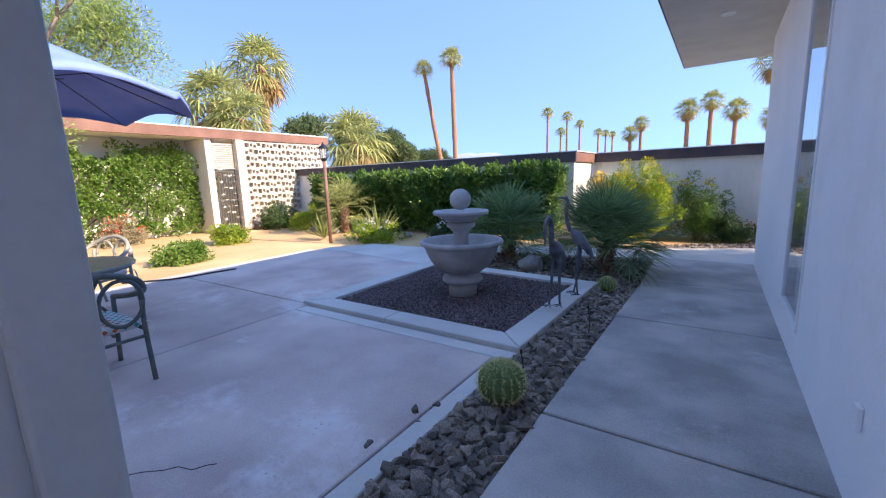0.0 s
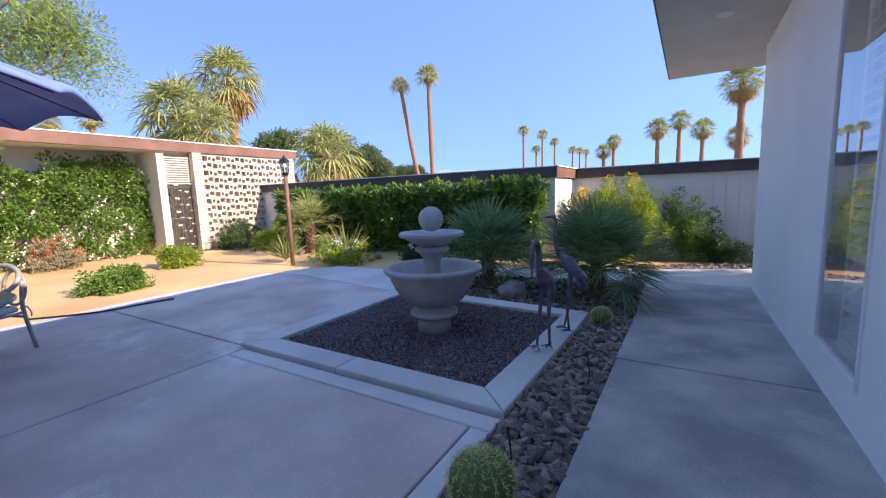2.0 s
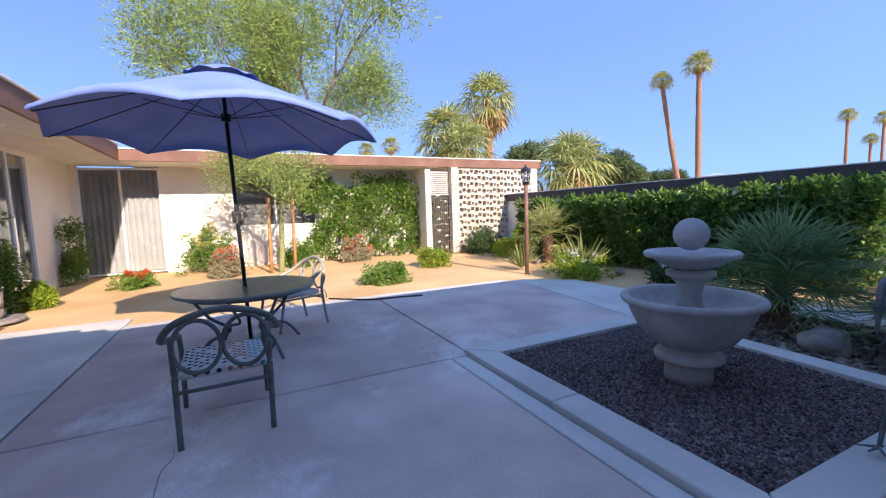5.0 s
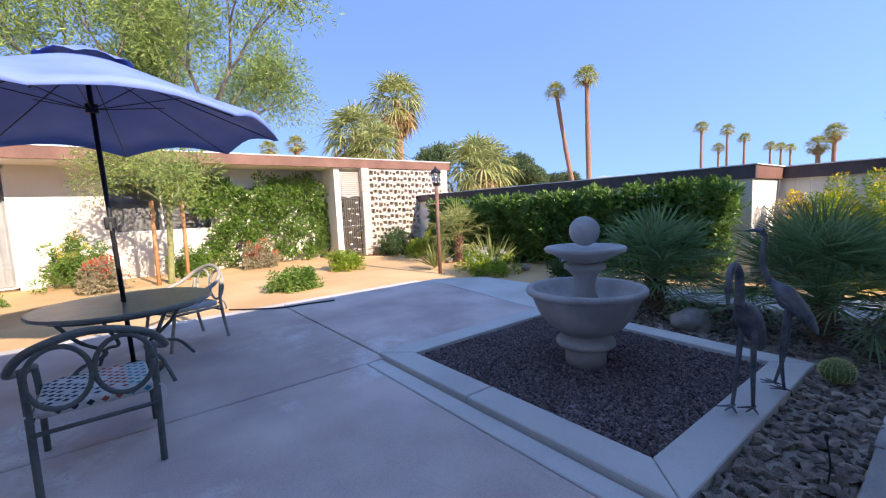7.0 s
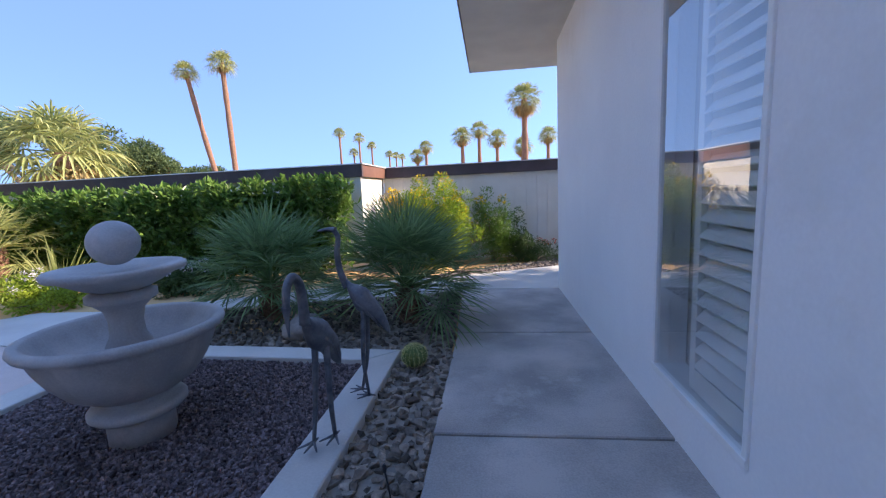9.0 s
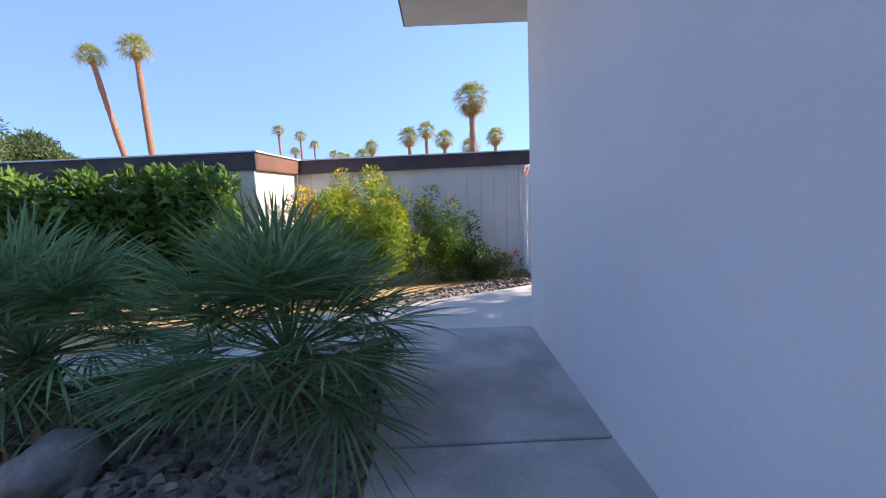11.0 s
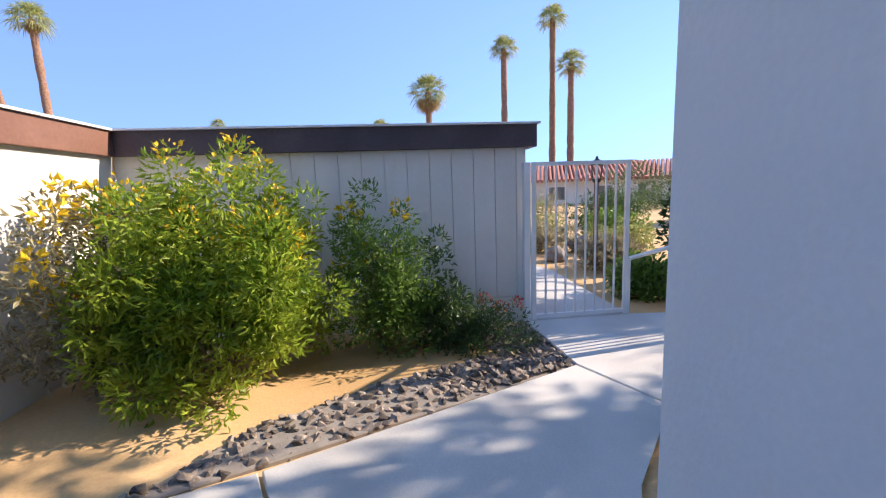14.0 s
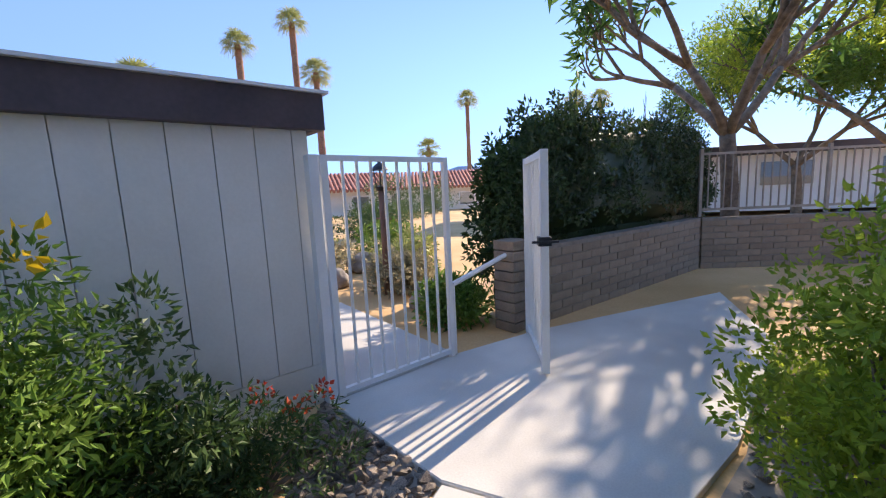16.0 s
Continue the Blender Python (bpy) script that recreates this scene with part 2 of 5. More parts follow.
def box(x0, y0, z0, x1, y1, z1, bevel=0.0, bm=None):
    own = bmesh.new()
    bmesh.ops.create_cube(own, size=1)
    for v in own.verts:
        v.co = Vector(((x0 + x1) / 2 + v.co.x * abs(x1 - x0), (y0 + y1) / 2 + v.co.y * abs(y1 - y0), (z0 + z1) / 2 + v.co.z * abs(z1 - z0)))
    if bevel:
        bmesh.ops.bevel(own, geom=own.edges[:], offset=bevel, segments=2, affect="EDGES", profile=0.5)
    return join(bm, own)


def join(bm, own):
    """Adds own to bm, or returns own where there is no bm yet."""
    if bm is None:
        return own
    data = bpy.data.meshes.new("joined")
    own.to_mesh(data)
    own.free()
    bm.from_mesh(data)
    bpy.data.meshes.remove(data)
    return bm


def tube(points, radius, sides=8, bm=None, end=None):
    """A round bar along points, from radius to end."""
    bm = bm or bmesh.new()
    pts = [Vector(p) for p in points]
    end = radius if end is None else end
    rings = []
    for i, p in enumerate(pts):
        d = (pts[min(i + 1, len(pts) - 1)] - pts[max(i - 1, 0)]).normalized()
        a = d.orthogonal().normalized() if i == 0 else (a - d * a.dot(d)).normalized()
        b = d.cross(a)
        r = radius + (end - radius) * i / max(1, len(pts) - 1)
        rings.append([bm.verts.new(p + (a * math.cos(q) + b * math.sin(q)) * r) for q in (2 * math.pi * k / sides for k in range(sides))])
    for r0, r1 in zip(rings, rings[1:]):
        for k in range(sides):
            bm.faces.new((r0[k], r0[(k + 1) % sides], r1[(k + 1) % sides], r1[k]))
    bm.faces.new(rings[0][::-1])
    bm.faces.new(rings[-1])
    return bm


def bend(points, steps=6):
    """A smooth line through points."""
    pts = [Vector(p) for p in points]
    out = []
    for i in range(len(pts) - 1):
        p0, p1, p2, p3 = pts[max(i - 1, 0)], pts[i], pts[i + 1], pts[min(i + 2, len(pts) - 1)]
        for s in range(steps):
            t = s / steps
            out.append(0.5 * ((2 * p1) + (p2 - p0) * t + (2 * p0 - 5 * p1 + 4 * p2 - p3) * t * t + (3 * p1 - p0 - 3 * p2 + p3) * t ** 3))
    return out + [pts[-1]]


def lathe(profile, sides=48, bm=None):
    bm = bm or bmesh.new()
    rings = [[bm.verts.new((r * math.cos(2 * math.pi * k / sides), r * math.sin(2 * math.pi * k / sides), z)) for k in range(sides)] for r, z in profile]
    for r0, r1 in zip(rings, rings[1:]):
        for k in range(sides):
            bm.faces.new((r0[k], r0[(k + 1) % sides], r1[(k + 1) % sides], r1[k]))
    bm.faces.new(rings[0][::-1])
    bm.faces.new(rings[-1])
    return bm


def smooth_step(a, b, v):
    t = min(1, max(0, (v - a) / (b - a)))
    return t * t * (3 - 2 * t)


def gz(x, y):
    """The ground falls a little from the court to the gate."""
    return -0.15 * smooth_step(2.0, 9.2, y) * smooth_step(-4.5, -0.5, x)


def slab(points, thick=0.12, rise=0.0, bm=None):
    """A slab with the given outline, following the ground."""
    bm = bm or bmesh.new()
    top = [bm.verts.new((x, y, gz(x, y) + rise)) for x, y in points]
    low = [bm.verts.new((x, y, gz(x, y) + rise - thick)) for x, y in points]
    bm.faces.new(top)
    bm.faces.new(low[::-1])
    for i in range(len(points)):
        j = (i + 1) % len(points)
        bm.faces.new((top[i], low[i], low[j], top[j]))
    bmesh.ops.bevel(bm, geom=[e for e in bm.edges if e.verts[0] in top and e.verts[1] in top], offset=0.008, segments=1, affect="EDGES")
    return bm


def rect(x0, y0, x1, y1):
    return [(x0, y0), (x1, y0), (x1, y1), (x0, y1)]


def leaves(name, places, ways, length, width, material, parent=None, droop=0.25, rng=None, label=""):
    """One mesh of many folded leaves: places and ways are arrays (n, 3); each leaf is two triangles pairs about its rib."""
    rng = rng or np.random.default_rng(3)
    p, w = np.asarray(places, float), np.asarray(ways, float)
    k = len(p)
    w = w / (np.linalg.norm(w, axis=1, keepdims=True) + 1e-9)
    s = np.cross(w, rng.normal(size=(k, 3)))
    s /= np.linalg.norm(s, axis=1, keepdims=True) + 1e-9
    u = np.cross(s, w)
    ln = (length * rng.uniform(0.65, 1.3, k))[:, None]
    wd = (width * rng.uniform(0.7, 1.25, k))[:, None]
    mid = p + w * ln * 0.45
    v = np.stack([p, mid + s * wd * 0.5 + u * wd * 0.15, p + w * ln - u * ln * droop, mid - s * wd * 0.5 + u * wd * 0.15], 1).reshape(-1, 3)
    i = np.arange(k)[:, None] * 4
    f = np.concatenate([i + [0, 1, 2], i + [0, 2, 3]], 1).reshape(-1, 3)
    data = bpy.data.meshes.new(name)
    data.from_pydata(v.tolist(), [], f.tolist())
    data.materials.append(material)
    ob = new(name, data)
    if parent:
        ob.parent = parent
    if label:
        ob["label"] = label
    return ob


def rand_dirs(rng, k):
    d = rng.normal(size=(k, 3))
    return d / np.linalg.norm(d, axis=1, keepdims=True)


def clumps(rng, centres, radius, per):
    """Leaf places in uneven clumps, with ways that point out of them."""
    c = np.repeat(np.asarray(centres, float), per, 0)
    d = rand_dirs(rng, len(c))
    p = c + d * (radius * rng.uniform(0.25, 1.0, len(c)) ** 0.6)[:, None]
    return p, d + rng.normal(size=d.shape) * 0.5 + np.array([0, 0, 0.15])


def mound(rng, n, sx, sy, sz, z0=0.0, shell=0.55):
    """Centres inside a rough dome."""
    d = rand_dirs(rng, n)
    d[:, 2] = np.abs(d[:, 2])
    r = rng.uniform(shell, 1.0, n)[:, None]
    return d * r * np.array([sx, sy, sz]) + np.array([0, 0, z0])


# ---- ground ----
def ground():
    xs = [-1500, -300, -80, -40] + [-24 + i * 1.0 for i in range(45)] + [40, 80, 300, 1500]
    ys = [-1500, -300, -60, -20] + [-10 + i * 1.0 for i in range(41)] + [50, 90, 300, 1500]
    bm = bmesh.new()
    grid = [[bm.verts.new((x, y, gz(x, y) - 0.045 + (0.025 * noise.noise((x * 0.7, y * 0.7, 0)) if x < -8 else 0))) for y in ys] for x in xs]
    for i in range(len(xs) - 1):
        for j in range(len(ys) - 1):
            bm.faces.new((grid[i][j], grid[i + 1][j], grid[i + 1][j + 1], grid[i][j + 1]))
    ob = mesh_ob("ground", bm, SAND, smooth=True)
    return tagged(ob, "tan decomposed granite ground round the paving", "ground", kind="structure")


ground()


def paving(name, label, material, outlines, piece="slab", rise=0.0):
    base = thing(name, pose(0, 0, 0), label, "pavement", kind="structure")
    for o in outlines:
        part(piece, slab(o, rise=rise), material, base)
    return base


J = 0.012
paving("pavement_patio", "pinkish worn concrete patio cast in large slabs", PATIO, [
    rect(-4.2 + J, -0.5 + J, -1.52, 2.92), rect(-7.6, -0.5 + J, -4.2 - J, 3.16 - J), rect(-4.2 + J, -5.0, -1.52, -0.5 - J),
    [(-7.6, 3.16 + J), (-4.3 - J, 3.16 + J), (-4.3 - J, 5.72), (-6.85, 6.1), (-7.6, 6.0)],
])
paving("pavement_border", "pale concrete border strips round the patio", PALE, [
    [(-7.6, 6.0 + 2 * J), (-6.85, 6.1 + 2 * J), (-4.3, 5.74), (-4.3, 7.25), (-6.9, 7.2), (-7.6, 6.35)],
    rect(-1.52 + J, -5.0, -1.37, 2.92), rect(-4.2 + J, 2.92 + J, -1.37, 3.1), rect(-7.8, -0.5, -7.6 - J, 6.0),
])
paving("pavement_entry", "pale grey concrete walk along the entry wall", PALE, [rect(-8.3, -2.3, -5.4, -0.5 - J), rect(-5.4 + J, -2.3, -4.2 - J, -0.5 - J), rect(-8.3, -3.0, -5.4, -2.3 - J)])
paving("pavement_walk", "grey stained concrete walk beside the white wall", WALK, [
    rect(-0.86, -5.0, 0.56, 2.33 - J), rect(-0.86, 2.33 + J, 0.56, 4.58 - J), rect(-0.87, 4.58 + J, 0.56, 6.55 - J),
    [(-0.88, 6.55 + J), (0.56, 6.55 + J), (0.56, 8.66), (-0.64, 8.70), (-0.95, 8.54)],
])
paving("pavement_path", "pale concrete garden path to the gate", PALE, [
    [(-5.6, 7.27), (-4.3, 7.27), (-0.95, 8.56), (-0.64, 8.72), (-1.09, 9.71), (-2.0, 9.36)],
    [(-0.63, 8.72), (0.54, 8.68), (0.9, 9.3), (1.33, 9.76), (1.62, 9.8), (1.2, 10.7), (-1.07, 9.72)],
    [(1.63, 9.81), (2.6, 9.78), (4.6, 10.0), (6.2, 10.9), (3.4, 11.75), (2.4, 11.9), (1.15, 11.9), (1.21, 10.72)],
    [(1.15, 11.92), (2.4, 11.92), (2.5, 14.5), (1.9, 18), (0.2, 26), (-2.0, 26), (0.4, 18), (1.1, 14.5)],
])


paving("pavement_bedding", "dark joint filler below the concrete slabs", JOINT, [rect(-7.58, -4.9, -1.4, 5.6), rect(-8.2, -2.9, -7.58, -0.55), rect(-0.84, -4.9, 0.55, 8.5)], "joint_filler", -0.03)


def fountain_curb():
    base = thing("curb", pose(0, 0, 0), "raised pale concrete curb round the gravel square", "curb", kind="structure")
    x0, x1, y0, y1, w = -4.28, -1.36, 3.12, 5.9, 0.27
    for o in ([(x0, y0), (-2.91 - J, y0), (-2.91 - J, y0 + w), (x0 + w, y0 + w)], [(-2.91, y0), (x1, y0), (x1 - w, y0 + w), (-2.91, y0 + w)],
              [(x1, y0 + J), (x1, y1 - J), (x1 - w, y1 - w), (x1 - w, y0 + w + J)], [(x1, y1), (x0, y1), (x0 + w, y1 - w), (x1 - w, y1 - w + J)],
              [(x0, y1 - J), (x0, y0 + J), (x0 + w, y0 + w + J), (x0 + w, y1 - w - J)]):
        part("curb_stone", slab(o, 0.2, 0.045), PALE, base)


fountain_curb()


# ---- main white house ----
def house_wall():
    base = thing("wall_east", pose(0, 0, 0), "smooth white stucco house wall with a tall window", "wall", kind="structure")
    bm = box(0.553, -5, -0.4, 0.75, 3.93, 3.5)
    box(0.553, 4.93, -0.4, 0.75, 8.68, 3.5, bm=bm)
    box(0.553, 3.93, -0.4, 0.75, 4.93, 0.27, bm=bm)
    box(0.553, 3.93, 3.15, 0.75, 4.93, 3.5, bm=bm)
    box(0.75, 8.48, -0.4, 7.0, 8.68, 3.5, bm=bm)
    part("stucco", bm, STUCCO, base)
    part("room", box(0.76, 2.6, 0.0, 3.5, 6.4, 3.2), ROOM, base)
    roof = thing("roof_east", pose(0, 0, 0), "flat roof with a wide painted overhang", "roof", kind="structure")
    part("soffit", box(-0.75, -5, 3.5, 7, 9.95, 3.6), SOFFIT, roof)
    part("fascia", box(-0.77, -5.02, 3.49, 7.02, 9.97, 3.7), DARKFASCIA, roof).location.z = 0.012
    light = thing("downlight", pose(-0.06, 6.95, 3.5), "small round white recessed ceiling light in the soffit", "ceiling light")
    part("ring", lathe([(0.05, -0.012), (0.085, -0.012), (0.09, 0.0), (0.05, 0.0)], 24), WHITE, light)
    part("lens", lathe([(0.0, -0.006), (0.05, -0.006), (0.05, -0.002), (0.0, -0.002)], 24), GLOW, light)
    plate = thing("outlet_cover", pose(0.553, 2.265, 0.45), "small white weatherproof outlet cover on the wall", "outlet")
    part("cover", box(-0.022, -0.035, -0.055, 0, 0.035, 0.055, 0.006), WHITE, plate)
    # the south wall with the doorway that is left behind
    s = thing("wall_south", pose(0, 0, 0), "white stucco wall with an open doorway", "wall", kind="structure")
    bm = box(-2.4, -0.2, -0.1, -0.56, 0.105, 2.9)
    box(-0.56, -0.2, 2.3, 0.553, 0.105, 2.9, bm=bm)
    part("stucco", bm, STUCCO, s)
    d = thing("door_1", pose(0, 0, 0), "grey painted door frame standing open", "door frame", kind="structure")
    bm = box(-0.56, -0.2, 0, -0.49, 0.09, 2.3, 0.004)
    box(-0.56, 0.06, 0, -0.478, 0.125, 2.3, 0.006, bm=bm)
    part("jamb", bm, TRIMGREY, d)
    part("screw", lathe([(0.0, 0.0), (0.006, 0.0), (0.006, 0.004), (0.0, 0.005)], 12), BLACK, d).matrix_basis = pose(-0.4895, 0.03, 1.17, 0, 90, 0)


def tall_window():
    w = thing("window_1", pose(0.57, 0, 0), "tall white framed window with closed louvred shutters inside", "window", kind="structure")
    bm = box(-0.03, 3.93, 0.27, 0.06, 3.965, 3.15, 0.004)
    box(-0.028, 4.895, 0.27, 0.06, 4.93, 3.15, 0.004, bm=bm)
    box(-0.035, 3.93, 0.24, 0.06, 4.93, 0.285, 0.004, bm=bm)
    box(-0.03, 3.93, 3.11, 0.06, 4.93, 3.15, 0.004, bm=bm)
    part("window_frame", bm, WHITE, w)
    part("pane", sheet([(-0.012, 3.965, 0.285), (-0.012, 4.895, 0.285), (-0.012, 4.895, 3.11), (-0.012, 3.965, 3.11)]), GLASS, w).visible_shadow = False
    sh = box(0.03, 3.96, 0.3, 0.065, 4.02, 3.1, 0.003)
    box(0.03, 4.5, 0.3, 0.065, 4.56, 3.1, 0.003, bm=sh)
    box(0.03, 4.02, 0.3, 0.065, 4.5, 0.42, 0.003, bm=sh)
    part("shutter_frame", sh, WHITE, w)
    first = None
    for i in range(30):
        m = pose(0.05, 4.26, 0.47 + i * 0.088, 0, -48, 0)
        if first is None:
            first = part("slat", box(-0.042, -0.238, -0.005, 0.042, 0.238, 0.005, 0.003), WHITE, w)
            first.matrix_basis = m
        else:
            o = first.copy()
            scene.collection.objects.link(o)
            o.matrix_basis = m


house_wall()
tall_window()


# ---- far house (breeze-block screen) and entry wing ----
def far_house():
    h = thing("wall_west", pose(0, 0, 0), "cream stucco courtyard house wall with sliding door and window", "wall", kind="structure")
    bm = box(-15.2, -3.2, -0.2, -15, -2.85, 3.05)
    box(-15.2, -0.95, -0.2, -15, 0.9, 3.05, bm=bm)
    box(-15.2, 0.9, -0.2, -15, 3.4, 1.2, bm=bm)
    box(-15.2, 0.9, 2.85, -15, 3.4, 3.05, bm=bm)
    box(-15.2, 3.4, -0.2, -15, 12, 3.05, bm=bm)
    box(-15.0, 6.9, -0.2, -13.7, 7.1, 3.05, bm=bm)
    part("stucco", bm, CREAM, h)
    part("back_room", box(-19, -3, 0, -15.6, 5, 3), ROOM, h)
    r = thing("roof_west", pose(0, 0, 0), "low flat roof with a brown wooden fascia", "roof", kind="structure")
    part("soffit", box(-30, -1.6, 3.04, -13.65, 11.75, 3.08), CREAM, r)
    part("fascia", box(-13.65, -1.6, 3.03, -13.55, 11.8, 3.32, 0.008), FASCIA, r)
    part("fascia", box(-30, 11.75, 3.03, -13.65, 11.8, 3.32, 0.006), FASCIA, r)
    part("roof_deck", box(-30, -1.6, 3.1, -13.66, 11.74, 3.3), GRAVELROOF, r)
    part("edge_flashing", box(-13.68, -1.6, 3.32, -13.53, 11.82, 3.35, 0.006), FLASH, r)
    e = thing("wall_entry", pose(0, 0, 0), "cream stucco entry wall under a deep overhang", "wall", kind="structure")
    bm = box(-11.0, -3.2, -0.2, -8.9, -3.0, 3.4)
    box(-15.0, -3.2, -0.2, -12.62, -3.0, 3.4, bm=bm)
    box(-12.62, -3.2, 3.0, -11.0, -3.0, 3.4, bm=bm)
    box(-8.9, -3.2, 2.6, -7.75, -3.0, 3.4, bm=bm)
    box(-7.75, -3.2, -0.2, -2.4, -3.0, 3.4, bm=bm)
    box(-2.4, -3.2, -0.2, -2.2, -0.2, 3.0, bm=bm)
    part("stucco", bm, CREAM, e)
    part("back_room", box(-14, -7, 0, -7, -3.5, 3), ROOM, e)
    r2 = thing("roof_entry", pose(0, 0, 0), "flat entry roof with a brown wooden fascia", "roof", kind="structure")
    part("soffit", box(-15.2, -9, 3.05, -2.6, -1.62, 3.09), SOFFIT, r2)
    part("fascia", box(-13.55, -1.62, 3.04, -2.6, -1.56, 3.4, 0.008), FASCIA, r2)
    part("edge_flashing", box(-13.5, -1.66, 3.4, -2.6, -1.52, 3.44, 0.006), FLASH, r2)
    part("roof_deck", box(-15.2, -9, 3.1, -2.6, -1.64, 3.38), GRAVELROOF, r2)
    v = thing("ceiling_speaker", pose(-9.4, -2.2, 3.05), "round white speaker grille in the entry soffit", "speaker")
    part("grille", lathe([(0, -0.012), (0.12, -0.012), (0.135, 0.0), (0.0, 0.0)], 24), WHITE, v)


def slider(name, origin, width, height, label):
    """A sliding glass door in local x (along the wall) and z; y faces outwards."""
    s = thing(name, origin, label, "sliding door", kind="structure")
    bm = box(0, -0.06, 0, 0.05, 0.03, height, 0.004)
    box(width - 0.05, -0.06, 0, width, 0.03, height, 0.004, bm=bm)
    box(0, -0.06, height - 0.05, width, 0.03, height, 0.004, bm=bm)
    box(0, -0.06, 0, width, 0.03, 0.04, 0.004, bm=bm)
    box(width / 2 - 0.03, -0.05, 0, width / 2 + 0.03, 0.01, height, 0.004, bm=bm)
    part("door_frame", bm, WHITE, s, "pale aluminium frame")
    for a, b in ((0.05, width / 2 - 0.03), (width / 2 + 0.03, width - 0.05)):
        part("pane", sheet([(a, -0.02, 0.04), (b, -0.02, 0.04), (b, -0.02, height - 0.05), (a, -0.02, height - 0.05)]), GLASSDARK, s).visible_shadow = False
    cb = bmesh.new()
    n = 60
    top = [cb.verts.new((0.06 + (width - 0.12) * i / n, -0.15 + 0.035 * math.sin(i * 1.3), height - 0.06)) for i in range(n + 1)]
    low = [cb.verts.new((v.co.x, v.co.y * 1.1, 0.04)) for v in top]
    for i in range(n):
        cb.faces.new((top[i], top[i + 1], low[i + 1], low[i]))
    part("curtain", cb, CURTAIN, s, "pale drawn curtain", True)


def breeze_screen():
    s = thing("wall_screen", pose(-13.6, 0, 0), "cream painted pierced concrete block screen", "screen wall", kind="structure")
    for a, b in ((7.82, 8.1), (11.3, 11.6)):
        for i in range(15):
            part("block", box(-0.1, a, i * 0.202, 0.1, b, i * 0.202 + 0.196, 0.006), BLOCK, s)
    W, Hh = 0.32, 0.224
    kinds = []
    for holes in (((0.025, 0.18, 0.035, 0.185), (0.21, 0.3, 0.06, 0.165)), ((0.02, 0.12, 0.03, 0.13), (0.15, 0.3, 0.08, 0.195))):
        bm = bmesh.new()
        xs = sorted({0.004, W - 0.004, *(v for h in holes for v in h[:2])})
        zs = sorted({0.004, Hh - 0.004, *(v for h in holes for v in h[2:])})
        for x0, x1 in zip(xs, xs[1:]):
            for z0, z1 in zip(zs, zs[1:]):
                if not any(h[0] <= x0 and x1 <= h[1] and h[2] <= z0 and z1 <= h[3] for h in holes):
                    box(-0.09, x0, z0, 0.09, x1, z1, bm=bm)
        bmesh.ops.remove_doubles(bm, verts=bm.verts[:], dist=0.0005)
        data = bpy.data.meshes.new("block")
        bm.to_mesh(data)
        bm.free()
        data.materials.append(BLOCK)
        kinds.append(data)
    for r in range(13):
        for c in range(10):
            o = new("block", kinds[(r + c) % 2])
            o.parent = s
            o.location = (0.003 * random.uniform(-1, 1), 8.1 + c * W, 0.07 + r * Hh)


def iron_gate():
    g = thing("metal_gate", pose(-13.75, 7.12, 0.03), "dark wrought iron entry gate with scroll bars", "gate")
    bm = tube([(0, 0, 0), (0, 0, 2.0)], 0.018)
    tube([(0, 0.68, 0), (0, 0.68, 2.0)], 0.018, bm=bm)
    for z in (0.1, 1.0, 1.95):
        tube([(0, 0, z), (0, 0.68, z)], 0.014, bm=bm)
    part("gate_frame", bm, IRON, g)
    for i in range(1, 8):
        part("bar", tube([(0, i * 0.085, 0.1), (0, i * 0.085, 1.95)], 0.009, 6), IRON, g)
    for i in range(12):
        part("slat", box(-0.03, 0.0, 2.05 + i * 0.07, 0.03, 0.68, 2.08 + i * 0.07), CREAM, g)


far_house()
slider("door_2", pose(-15.02, -2.85, 0, 0, 0, 90) @ Matrix.Scale(-1, 4, (0, 1, 0)), 1.9, 3.0, "wide sliding glass door with pale curtains drawn")
slider("door_3", pose(-12.62, -3.02, 0), 1.62, 3.0, "sliding glass door with a dark room behind")
breeze_screen()
iron_gate()


def west_window():
    w = thing("window_2", pose(-15.03, 0, 0), "wide dark aluminium framed window", "window", kind="structure")
    bm = box(-0.06, 0.9, 1.2, 0.03, 0.95, 2.85, 0.004)
    for y in (2.1, 3.35):
        box(-0.06, y, 1.2, 0.03, y + 0.05, 2.85, 0.004, bm=bm)
    for z in (1.2, 2.8):
        box(-0.06, 0.9, z, 0.04, 3.4, z + 0.05, 0.004, bm=bm)
    part("window_frame", bm, WHITE, w)
    for a, b in ((0.95, 2.1), (2.15, 3.35)):
        part("pane", sheet([(-0.02, a, 1.25), (-0.02, b, 1.25), (-0.02, b, 2.8), (-0.02, a, 2.8)]), GLASSDARK, w).visible_shadow = False


west_window()


